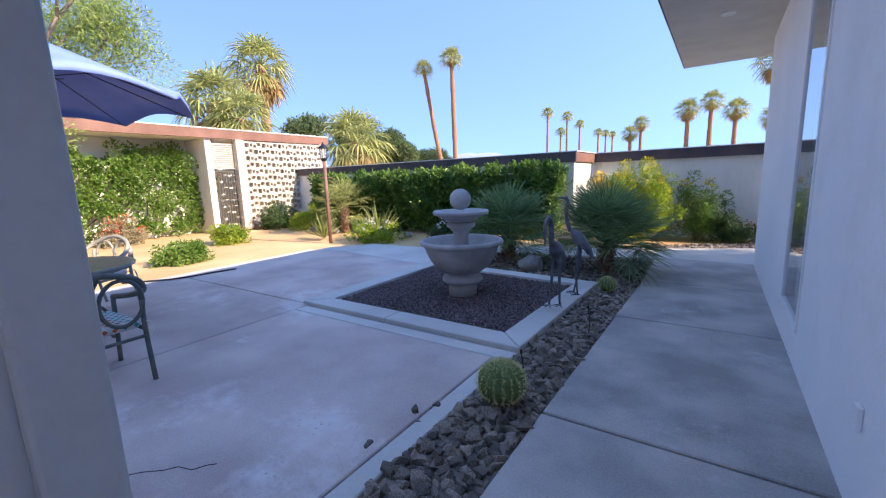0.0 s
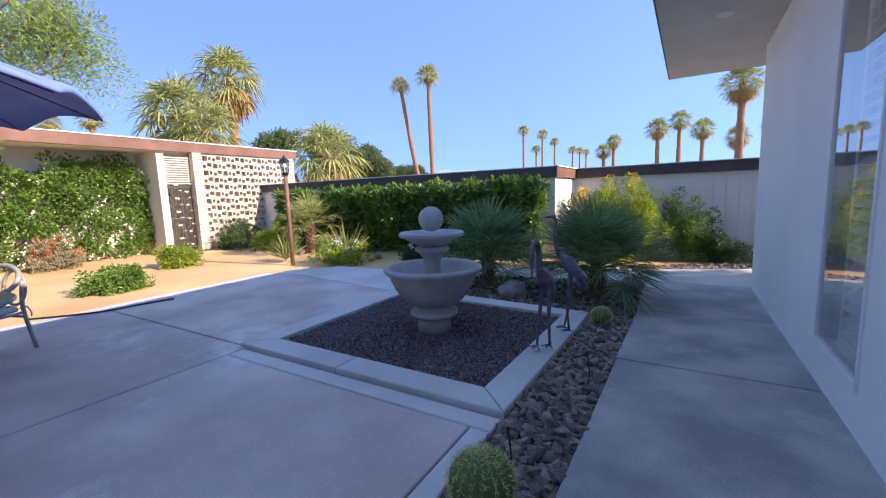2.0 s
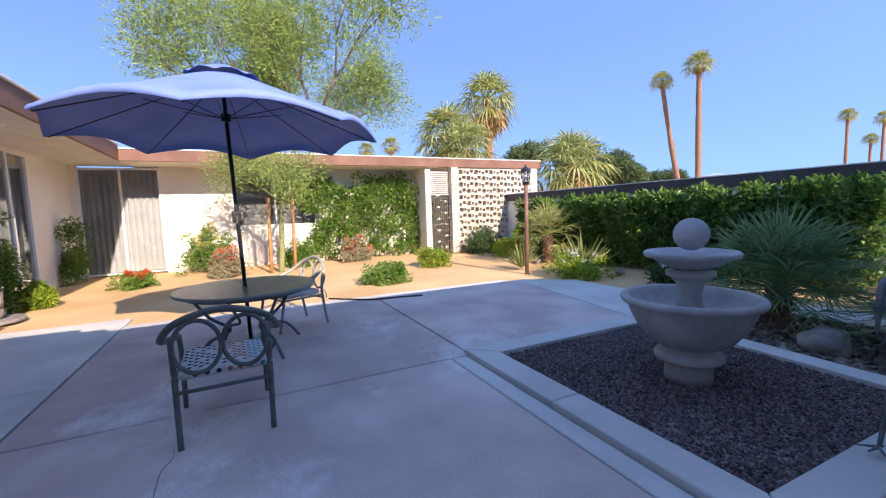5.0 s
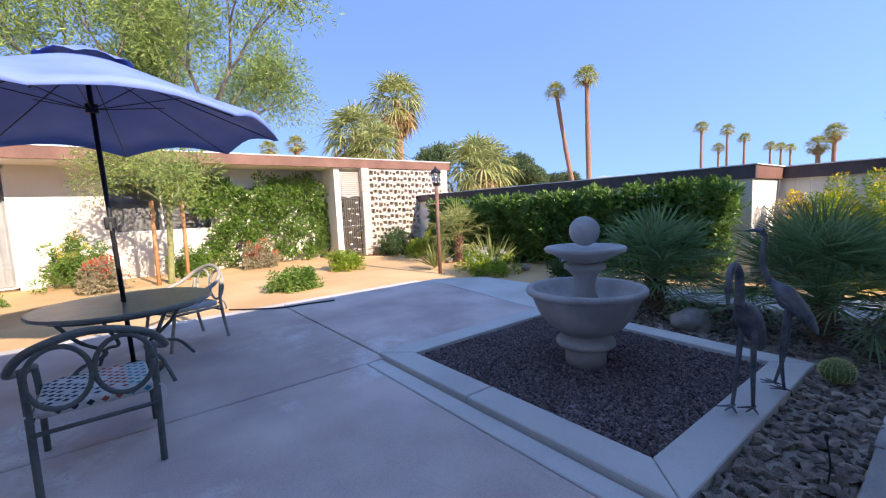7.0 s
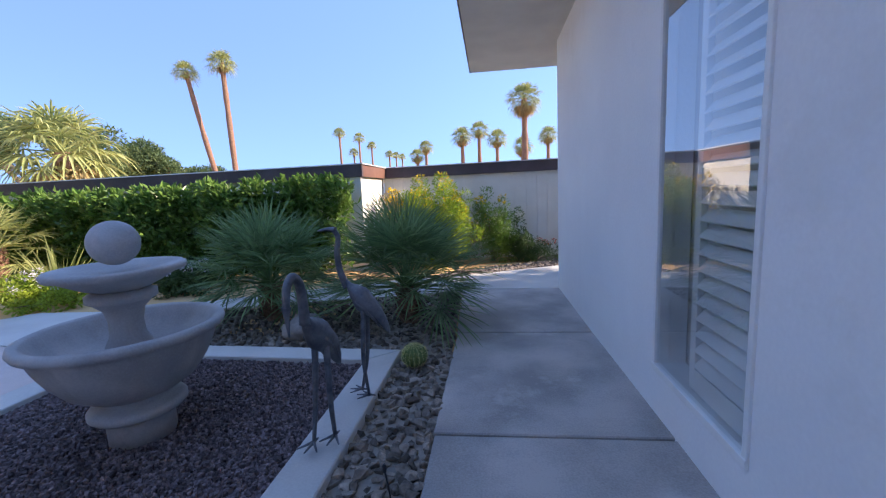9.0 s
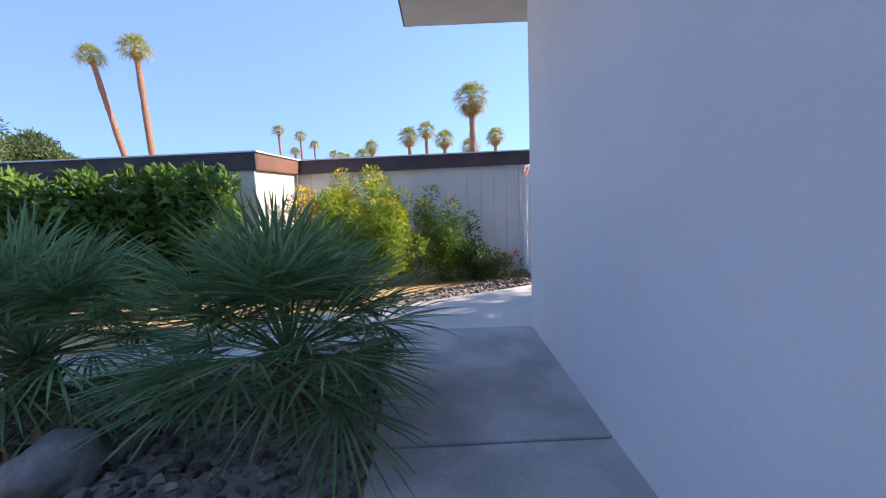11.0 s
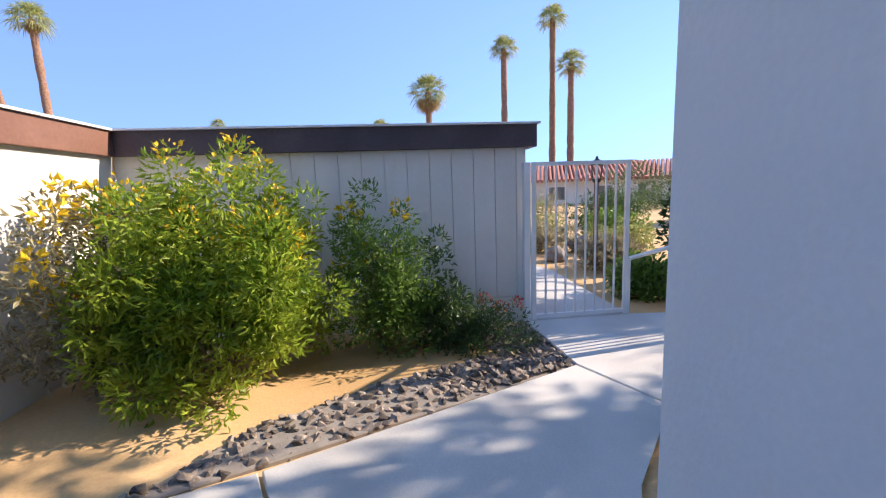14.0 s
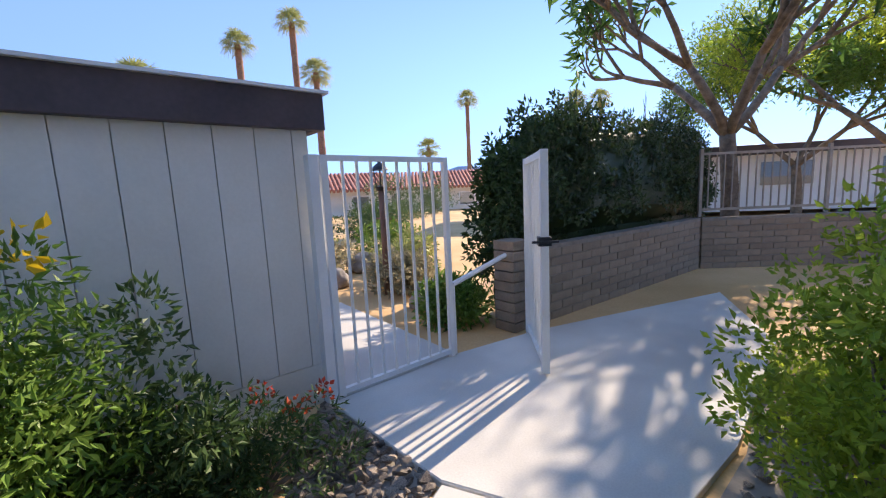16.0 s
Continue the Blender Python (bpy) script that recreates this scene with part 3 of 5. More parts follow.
def entry_door():
    d = thing("door_4", pose(-8.9, -3.0, 0), "bright blue painted entry door in a blue frame", "door", kind="structure")
    bm = box(0, -0.1, 0, 0.09, 0.03, 2.6, 0.004)
    box(1.06, -0.1, 0, 1.15, 0.03, 2.6, 0.004, bm=bm)
    box(0.09, -0.1, 2.5, 1.06, 0.03, 2.6, 0.004, bm=bm)
    part("door_frame", bm, BLUEDOOR, d)
    part("door_leaf", box(0.09, -0.08, 0.02, 1.06, -0.035, 2.5, 0.004), BLUEDOOR, d)
    kn = part("door_handle", lathe([(0, 0), (0.03, 0), (0.03, 0.01), (0.012, 0.02), (0.012, 0.04), (0.03, 0.055), (0.028, 0.075), (0.0, 0.08)], 20), IRON, d, smooth=True)
    kn.matrix_basis = pose(0.17, -0.035, 1.0, -90, 0, 0)
    p = thing("house_number", pose(-9.3, -2.985, 2.35), "dark house number plaque with pale numerals", "house number")
    part("plaque", box(-0.2, -0.015, -0.07, 0.2, 0.005, 0.07, 0.004), DRIFT, p)
    f = bpy.data.curves.new("numerals", "FONT")
    f.body, f.size, f.extrude, f.align_x, f.align_y = "73395", 0.13, 0.003, "CENTER", "CENTER"
    f.materials.append(WHITE)
    o = new("numerals", f)
    o.parent = p
    o.matrix_basis = pose(0, 0.009, 0, 90, 0, 180)
    mt = thing("door_mat", pose(-8.3, -2.55, 0.002), "dark brown door mat at the blue door", "door mat")
    part("mat", box(-0.55, -0.38, 0, 0.55, 0.38, 0.018, 0.006), MAT_DARK, mt)
    pot = thing("flower_pot", pose(-6.2, -1.75, 0), "empty red terracotta flower pot", "flower pot")
    part("pot", lathe([(0.0, 0), (0.13, 0), (0.19, 0.27), (0.21, 0.27), (0.21, 0.33), (0.185, 0.33), (0.17, 0.27), (0.0, 0.26)], 32), TERRA, pot, smooth=True)
    st = thing("driftwood_sculpture", pose(-9.25, -2.5, 0), "twisted grey driftwood sculpture on a round stone", "sculpture")
    part("stone_disc", lathe([(0, 0), (0.42, 0), (0.43, 0.03), (0.4, 0.05), (0, 0.055)], 32), BOULDER, st)
    rng = random.Random(4)
    for i in range(9):
        a = rng.uniform(0, 6.28)
        pts = [(0.1 * math.cos(a), 0.1 * math.sin(a), 0.05)]
        for k in range(4):
            pts.append((pts[-1][0] + rng.uniform(-0.13, 0.13) + 0.03, pts[-1][1] + rng.uniform(-0.1, 0.1), pts[-1][2] + rng.uniform(0.05, 0.22)))
        part("limb", tube(bend(pts, 4), 0.075, 7, None, 0.012), DRIFT, st)


entry_door()


# ---- garage wing with the hedge ----
def garage():
    g = thing("wall_garage", pose(0, 0, 0), "cream grooved plywood garage wall", "wall", kind="structure")
    bm = box(-20, 10.2, -0.4, -3.0, 10.35, 1.8)
    box(-3.15, 10.35, -0.4, -3.0, 12.0, 1.8, bm=bm)
    box(-3.0, 12.04, -0.4, 1.2, 12.2, 1.8, bm=bm)
    part("footing", bm, SIDING, g)
    x = -2.99
    i = 0
    while x < 1.19:
        w = min(0.24, 1.2 - x)
        part("panel", box(x, 12.01, 0.12, x + w - 0.006, 12.045, 1.8), SIDING, g)
        x += w
        i += 1
    part("skirt", box(-2.99, 12.015, -0.3, 1.2, 12.045, 0.114), SIDING, g)
    for k in range(14):
        part("lap_board", box(-3.6, 10.175, -0.15 + k * 0.14, -2.985, 10.21, -0.02 + k * 0.14), SIDING, g)
    r = thing("roof_garage", pose(0, 0, 0), "flat garage roof with a dark brown fascia", "roof", kind="structure")
    bm = box(-20, 10.12, 1.79, -2.93, 10.2, 2.03, 0.006)
    box(-3.0, 11.93, 1.79, 1.3, 12.0, 2.03, 0.006, bm=bm)
    box(1.24, 12.0, 1.79, 1.3, 18, 2.03, 0.006, bm=bm)
    part("fascia", bm, DARKFASCIA, r)
    # sun-facing stretch of the same fascia: sunlight put in as a redder brown
    part("fascia", box(-2.995, 10.2, 1.79, -2.93, 11.93, 2.03, 0.006), FASCIA, r, "fascia with its sunlight put into a lighter reddish brown")
    bm = box(-20, 10.1, 2.03, -2.9, 10.25, 2.05)
    box(-3.05, 10.25, 2.03, -2.9, 11.9, 2.05, bm=bm)
    box(-3.05, 11.9, 2.03, 1.33, 12.05, 2.05, bm=bm)
    part("edge_flashing", bm, FLASH, r)
    bm = box(-20, 10.26, 1.85, -3.06, 18, 2.0)
    box(-3.05, 12.06, 1.85, 1.2, 18, 2.0, bm=bm)
    part("roof_deck", bm, GRAVELROOF, r)


garage()


# ---- fountain court ----
def fountain():
    f = thing("fountain", pose(-2.75, 4.48, 0.0), "grey cast stone two-tier fountain topped by a ball", "fountain")
    part("foot", lathe([(0, -0.05), (0.25, -0.05), (0.25, 0.14), (0.24, 0.15), (0.0, 0.15)]), CAST, f, smooth=True)
    part("pedestal", lathe([(0.0, 0.145), (0.33, 0.145), (0.36, 0.17), (0.36, 0.2), (0.33, 0.23), (0.27, 0.25), (0.27, 0.29), (0.31, 0.3), (0.0, 0.3)]), CAST, f, smooth=True)
    bowl = [(0.0, 0.29), (0.3, 0.3), (0.41, 0.36), (0.5, 0.46), (0.56, 0.56), (0.59, 0.63), (0.605, 0.65), (0.645, 0.66), (0.66, 0.685), (0.65, 0.71), (0.615, 0.72), (0.58, 0.705), (0.54, 0.65), (0.44, 0.57), (0.2, 0.53), (0.0, 0.525)]
    bm = lathe(bowl, 96)
    for v in bm.verts:
        r = math.hypot(v.co.x, v.co.y)
        if 0.29 < v.co.z < 0.66 and r > 0.3 and v.co.z < r * 1.25:
            k = 1 - 0.022 * (abs(math.sin(8 * math.atan2(v.co.y, v.co.x))) < 0.35)
            v.co.x *= k
            v.co.y *= k
    part("basin", bm, CAST, f, "wide fluted lower basin", True)
    part("column", lathe([(0.0, 0.52), (0.17, 0.52), (0.15, 0.6), (0.115, 0.66), (0.11, 0.74), (0.13, 0.82), (0.19, 0.87), (0.225, 0.885), (0.225, 0.925), (0.17, 0.945), (0.0, 0.945)]), CAST, f, smooth=True)
    part("upper_bowl", lathe([(0.0, 0.94), (0.17, 0.945), (0.25, 0.975), (0.38, 1.035), (0.43, 1.045), (0.44, 1.075), (0.42, 1.09), (0.37, 1.08), (0.2, 1.05), (0.0, 1.045)], 64), CAST, f, smooth=True)
    b = bmesh.new()
    bmesh.ops.create_uvsphere(b, u_segments=48, v_segments=24, radius=0.165)
    o = part("ball", b, CAST, f, smooth=True)
    o.location.z = 1.23
    for piece in f.children:
        piece.scale = (0.82, 0.82, 0.82 if piece == o else 1)
        if piece.name.startswith(("foot", "pedestal")):
            piece.scale = (0.74, 0.74, 0.9)
            piece.location.z = 0.03


def crane(x, y, z, turn, tall, down):
    bm = bmesh.new()
    hip = 0.62 if tall else 0.5
    for s in (-0.045, 0.045):
        tube(bend([(s, 0.02 + s, 0.0), (s * 1.1, 0.0, hip * 0.5), (s * 0.8, -0.03, hip + 0.11)], 4), 0.011, 7, bm, 0.022)
        for a in (-40, 0, 40, 180):
            q = math.radians(a)
            tube([(s, 0.02 + s, 0.012), (s + 0.1 * math.sin(q), 0.02 + s + 0.1 * math.cos(q) * (0.5 if a == 180 else 1), 0.006)], 0.011, 6, bm, 0.004)
    rings = [(-0.21, -0.2, 0.03), (-0.18, -0.14, 0.06), (-0.13, -0.05, 0.09), (-0.06, 0.02, 0.11), (0.03, 0.06, 0.1), (0.09, 0.11, 0.062), (0.13, 0.17, 0.034)]
    c = [[bm.verts.new((r * 0.72 * math.cos(k), yy, hip + 0.1 + zz + r * math.sin(k))) for k in (6.283 * i / 14 for i in range(14))] for yy, zz, r in rings]
    for r0, r1 in zip(c, c[1:]):
        for k in range(14):
            bm.faces.new((r0[k], r0[(k + 1) % 14], r1[(k + 1) % 14], r1[k]))
    bm.faces.new(c[0])
    bm.faces.new(c[-1])
    n0 = (0, 0.13, hip + 0.24)
    if down:
        neck = [n0, (0, 0.13, hip + 0.36), (0, 0.15, hip + 0.47), (0, 0.22, hip + 0.52), (0, 0.29, hip + 0.47), (0, 0.31, hip + 0.37)]
        beak = [(0, 0.31, hip + 0.38), (0, 0.315, hip + 0.33), (0, 0.31, hip + 0.22)]
    else:
        neck = [n0, (0, 0.19, hip + 0.38), (0, 0.2, hip + 0.52), (0, 0.18, hip + 0.63), (0, 0.22, hip + 0.68)]
        beak = [(0, 0.2, hip + 0.68), (0, 0.26, hip + 0.69), (0, 0.38, hip + 0.68)]
    tube(bend(neck, 5), 0.033, 10, bm, 0.02)
    tube(bend(beak, 4), 0.03, 8, bm, 0.004)
    for w in (-1, 1):
        for i in range(4):
            tube([(w * 0.055, 0.03 - i * 0.03, hip + 0.14 - i * 0.015), (w * 0.045, -0.09 - i * 0.02, hip + 0.03 - i * 0.03)], 0.022, 6, bm, 0.006)
    ob = mesh_ob("crane_statue", bm, BRONZE, smooth=True)
    size = 0.9 if tall else 0.98
    for v in ob.data.vertices:
        v.co = Vector((v.co.x * size, (v.co.y if v.co.z < hip + 0.1 else v.co.y * 0.8) * size, v.co.z * size))
    ob.matrix_basis = pose(x, y, z, 0, 0, turn)
    tagged(ob, "bronze crane statue with its neck bent down" if down else "taller bronze crane statue with its neck raised", "statue", "bronze cranes")


def barrel_cactus(x, y, r):
    c = thing("barrel_cactus", pose(x, y, gz(x, y)), "round golden barrel cactus among the rocks", "cactus", "barrel cacti")
    bm = bmesh.new()
    n, rows = 72, 14
    rings = []
    for j in range(rows + 1):
        a = math.pi * (0.02 + 0.93 * j / rows)
        rings.append([bm.verts.new((r * math.sin(a) * (1 + 0.07 * math.cos(18 * q)) * math.cos(q), r * math.sin(a) * (1 + 0.07 * math.cos(18 * q)) * math.sin(q), r * 0.88 + r * 0.92 * math.cos(a))) for q in (6.28318 * k / n for k in range(n))])
    for r0, r1 in zip(rings, rings[1:]):
        for k in range(n):
            bm.faces.new((r0[k], r1[k], r1[(k + 1) % n], r0[(k + 1) % n]))
    bm.faces.new(rings[0])
    part("body", bm, CACTUS, c, smooth=True)
    rng = np.random.default_rng(5)
    ps, ws = [], []
    for k in range(18):
        for j in range(14):
            a, q = math.pi * (0.04 + 0.8 * j / 14), 6.28318 * k / 18
            d = np.array([math.sin(a) * math.cos(q), math.sin(a) * math.sin(q), math.cos(a)])
            for _ in range(7):
                ps.append(d * r * np.array([1.06, 1.06, 0.93]) + [0, 0, r * 0.88])
                ws.append(d + rng.normal(size=3) * 0.75)
    leaves("spines", ps, ws, r * 0.2, r * 0.022, SPINE, c, 0.0, rng)


fountain()
crane(-1.47, 4.38, 0.045, 172, False, True)
crane(-1.38, 4.92, 0.045, 88, True, False)
barrel_cactus(-1.15, 2.34, 0.15)
barrel_cactus(-1.18, 5.64, 0.105)


def drip_stake(x, y):
    d = thing("drip_stake", pose(x, y, -0.03), "thin black irrigation stake among the river rocks", "stake", "irrigation stakes")
    part("riser", tube(bend([(0, 0, 0), (0.01, 0.005, 0.12), (-0.01, 0.01, 0.26)], 4), 0.005, 6), BLACK, d, smooth=True)
    part("nozzle", lathe([(0, 0.25), (0.009, 0.25), (0.011, 0.275), (0.006, 0.285), (0, 0.285)], 10), BLACK, d).location = (-0.01, 0.01, 0)


drip_stake(-0.97, 3.87)
drip_stake(-1.12, 2.62)


def hull_rock(rng, n=13):
    bm = bmesh.new()
    for _ in range(n):
        d = Vector((rng.gauss(0, 1), rng.gauss(0, 1), rng.gauss(0, 1))).normalized()
        bm.verts.new((d.x * rng.uniform(0.8, 1.15), d.y * rng.uniform(0.55, 0.95), d.z * rng.uniform(0.45, 0.75)))
    bmesh.ops.convex_hull(bm, input=bm.verts[:])
    bmesh.ops.delete(bm, geom=[v for v in bm.verts if not v.link_faces], context="VERTS")
    return bm


def garden_rock(x, y, r, label):
    o = thing("garden_rock", pose(x, y, gz(x, y), 0, 0, random.uniform(0, 360)), label, "rock")
    bm = bmesh.new()
    bmesh.ops.create_icosphere(bm, subdivisions=4, radius=r)
    for v in bm.verts:
        n = noise.noise(v.co * 3 / r * 0.5 + Vector((x, y, 0))) * 0.3 + noise.noise(v.co * 9 / r * 0.5) * 0.08
        v.co *= 1 + n
        v.co.z = max(v.co.z * 0.85, -0.4 * r) + 0.3 * r
    part("stone", bm, BOULDER, o, smooth=True)


garden_rock(-2.55, 6.35, 0.21, "rounded tan boulder at the foot of the palm")
for gx, gy, gr in ((-8.9, 9.0, 0.13), (-9.6, 8.4, 0.1), (-10.3, 8.9, 0.12), (-7.9, 8.6, 0.1), (-10.9, 8.6, 0.1), (-6.9, 8.5, 0.11)):
    garden_rock(gx, gy, gr, "small pale rock in the sandy bed")


# ---- patio furniture ----
def patio_chair(m, iron, label):
    c = thing("patio_chair", m, label, "chair", "patio chairs")
    rail = bend([(-0.3, 0.27, 0.6), (-0.36, 0.05, 0.63), (-0.36, -0.18, 0.7), (-0.25, -0.33, 0.83), (0, -0.38, 0.9), (0.25, -0.33, 0.83), (0.36, -0.18, 0.7), (0.36, 0.05, 0.63), (0.3, 0.27, 0.6)], 6)
    part("top_rail", tube(rail, 0.024, 10), iron, c, smooth=True)
    for s in (-1, 1):
        part("leg", tube(bend([(s * 0.29, -0.32, 0.74), (s * 0.29, -0.29, 0.45), (s * 0.28, -0.36, 0.0)], 5), 0.019, 8), iron, c, smooth=True)
        part("leg", tube(bend([(s * 0.3, 0.27, 0.6), (s * 0.29, 0.26, 0.42), (s * 0.3, 0.34, 0.0)], 5), 0.019, 8), iron, c, smooth=True)
        ring = [(s * 0.145 + 0.14 * math.cos(a), -0.345 - 0.02 * math.sin(a), 0.66 + 0.18 * math.sin(a)) for a in (6.28318 * k / 24 for k in range(25))]
        part("back_ring", tube(ring, 0.015, 8), iron, c, smooth=True)
        part("seat_rail", tube([(s * 0.29, -0.29, 0.41), (s * 0.29, 0.27, 0.41)], 0.015, 8), iron, c, smooth=True)
    part("stretcher", tube([(-0.29, -0.31, 0.36), (0.29, -0.31, 0.36)], 0.014, 8), iron, c, smooth=True)
    part("stretcher", tube([(-0.29, 0.27, 0.41), (0.29, 0.27, 0.41)], 0.014, 8), iron, c, smooth=True)
    cu = part("cushion", box(-0.275, -0.27, 0.42, 0.275, 0.28, 0.49, 0.028), CUSHA, c, "seat cushion with a woven geometric pattern", True)
    rng = random.Random(8)
    cells = ((CUSHB, -0.26, 0.02), (CUSHC, 0.02, 0.15), (CUSHD, 0.15, 0.26))
    for material, a, b in cells:
        bm = bmesh.new()
        n = max(3, round((b - a) / 0.036))
        for i in range(n):
            for j in range(14):
                if (i + j) % 2 and rng.random() < 0.85:
                    x, y, w = a + (i + 0.5) * (b - a) / n, -0.25 + (j + 0.5) * 0.037, 0.021
                    vs = [bm.verts.new((x + w * p, y + w * q, 0.4925)) for p, q in ((-1, 0), (0, -1), (1, 0), (0, 1))]
                    bm.faces.new(vs)
                    vs = [bm.verts.new((x + w * p, -0.2735, 0.455 + 0.02 * q)) for p, q in ((-1, 0), (0, -1), (1, 0), (0, 1))] if j == 3 else None
                    if vs:
                        bm.faces.new(vs)
        tagged(part("pattern", bm, material, cu), kind="stuff")
    for s in (-1, 1):
        part("tie", tube(bend([(s * 0.27, -0.27, 0.45), (s * 0.31, -0.31, 0.47), (s * 0.33, -0.33, 0.4), (s * 0.31, -0.34, 0.36)], 4), 0.007, 6), CUSHA, c)


def patio_table():
    t = thing("patio_table", pose(-5.65, 1.12, 0), "round grey-green patio table with curved iron legs", "table")
    part("tabletop", lathe([(0.03, 0.69), (0.7, 0.69), (0.725, 0.7), (0.73, 0.715), (0.72, 0.73), (0.03, 0.73)], 64), TABLETOP, t)
    part("apron_ring", lathe([(0.6, 0.655), (0.62, 0.655), (0.62, 0.69), (0.6, 0.69)], 48), IRON, t)
    for k in range(4):
        q = math.radians(28 + 90 * k)
        c, s = math.cos(q), math.sin(q)
        pts = [(0.58 * c, 0.58 * s, 0.67), (0.42 * c, 0.42 * s, 0.45), (0.22 * c, 0.22 * s, 0.28), (0.45 * c, 0.45 * s, 0.2), (0.62 * c, 0.62 * s, 0.0)]
        part("leg", tube(bend(pts, 6), 0.017, 8), IRON, t, smooth=True)


def umbrella():
    u = thing("patio_umbrella", pose(-5.65, 1.12, 0), "open navy blue canvas market umbrella over the table", "umbrella")
    part("pole", tube([(0, 0, 0.06), (0, -0.09, 2.95)], 0.021, 10), BLACK, u, smooth=True)
    part("base", lathe([(0, 0), (0.24, 0), (0.25, 0.03), (0.1, 0.07), (0.04, 0.12), (0.0, 0.12)], 32), BLACK, u, smooth=True)
    kn = part("crank_box", box(-0.035, -0.045, -0.06, 0.045, 0.045, 0.06, 0.012), BLACK, u)
    kn.matrix_basis = pose(0, -0.05, 1.5)
    part("crank_handle", tube(bend([(0.04, 0, 0), (0.09, 0, 0), (0.09, 0, -0.07)], 4), 0.01, 6), IRON, kn)
    tilt = pose(0, -0.08, 3.06, 0, 0, 0)
    R, n, turn = 1.6, 8, radians(36)
    bm = bmesh.new()
    rows = []
    for j in range(7):
        f = 0.13 + 0.87 * j / 6
        row = []
        for k in range(n * 6):
            a = 6.28318 * (k / (n * 6)) + radians(36)
            within = (k % 6) / 6
            sag = math.sin(math.pi * within)
            r = R * f * (1 - 0.09 * sag * f)
            row.append(bm.verts.new((r * math.cos(a), r * math.sin(a), -0.7 * f ** 1.12 + 0.13 * sag * f ** 3)))
        rows.append(row)
    skirt = [bm.verts.new((v.co.x * 1.005, v.co.y * 1.005, v.co.z - 0.03 - 0.03 * math.sin(math.pi * (k % 6) / 6))) for k, v in enumerate(rows[-1])]
    rows.append(skirt)
    for r0, r1 in zip(rows, rows[1:]):
        for k in range(n * 6):
            bm.faces.new((r0[k], r0[(k + 1) % (n * 6)], r1[(k + 1) % (n * 6)], r1[k]))
    can = part("canopy", bm, CANVAS, u, smooth=True)
    can.matrix_basis = tilt
    sol = can.modifiers.new("cloth", "SOLIDIFY")
    sol.thickness = 0.004
    bm = bmesh.new()
    c0 = bm.verts.new((0, 0, 0.07))
    ring = [bm.verts.new((0.36 * math.cos(6.28318 * k / 32 + turn), 0.36 * math.sin(6.28318 * k / 32 + turn), -0.1 + 0.03 * math.sin(math.pi * (k % 4) / 4))) for k in range(32)]
    for k in range(32):
        bm.faces.new((c0, ring[k], ring[(k + 1) % 32]))
    part("vent", bm, CANVAS, can, "small vent cap over the canopy", True)
    part("finial", lathe([(0, 0.03), (0.02, 0.03), (0.02, 0.06), (0.012, 0.08), (0, 0.085)], 12), BLACK, can)
    for k in range(n):
        a = 6.28318 * k / n + turn
        c, s = math.cos(a), math.sin(a)
        rib = part("rib", tube([(0.05 * c, 0.05 * s, -0.1), (R * 0.98 * c, R * 0.98 * s, -0.73)], 0.006, 6), BLACK, u)
        rib.matrix_basis = tilt
        part("strut", tube([(0.04 * c, 0.04 * s, -0.5), (0.75 * c, 0.75 * s, -0.33)], 0.005, 6), BLACK, rib)
    part("hub", lathe([(0, -0.54), (0.05, -0.54), (0.05, -0.46), (0, -0.46)], 16), BLACK, u).matrix_basis = tilt


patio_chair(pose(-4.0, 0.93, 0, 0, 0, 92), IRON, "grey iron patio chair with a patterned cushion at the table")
patio_chair(pose(-6.48, 1.66, 0, 0, 0, 202), IRONLIT, "iron patio chair at the table, its sunlight put into a paler iron colour")
patio_table()
umbrella()


def hose():
    h = thing("garden_hose", pose(0, 0, 0), "thin dark hose lying along the patio edge", "hose")
    part("tube", tube(bend([(-7.9, 2.4, 0.02), (-7.4, 3.0, 0.02), (-7.3, 3.5, 0.02), (-7.2, 3.9, 0.02)], 6), 0.013, 6), BLACK, h, smooth=True)


hose()


def cracks():
    c = thing("pavement_crack", pose(0, 0, 0), "fine dark cracks in the patio concrete", "crack", kind="structure")
    rng = random.Random(6)
    for x, y, dx, dy, n in ((-3.65, 0.62, 0.09, -0.02, 10), (-2.2, 0.95, -0.06, -0.05, 9)):
        pts = [(x, y, gz(x, y))]
        for _ in range(n):
            x, y = x + dx + rng.uniform(-0.04, 0.04), y + dy + rng.uniform(-0.04, 0.04)
            pts.append((x, y, gz(x, y)))
        bm = tube(pts, 0.0016, 4)
        for v in bm.verts:
            v.co.z = gz(v.co.x, v.co.y) + (0.0015 if v.co.z > gz(v.co.x, v.co.y) else -0.002)
        part("crack", bm, BLACK, c)


cracks()


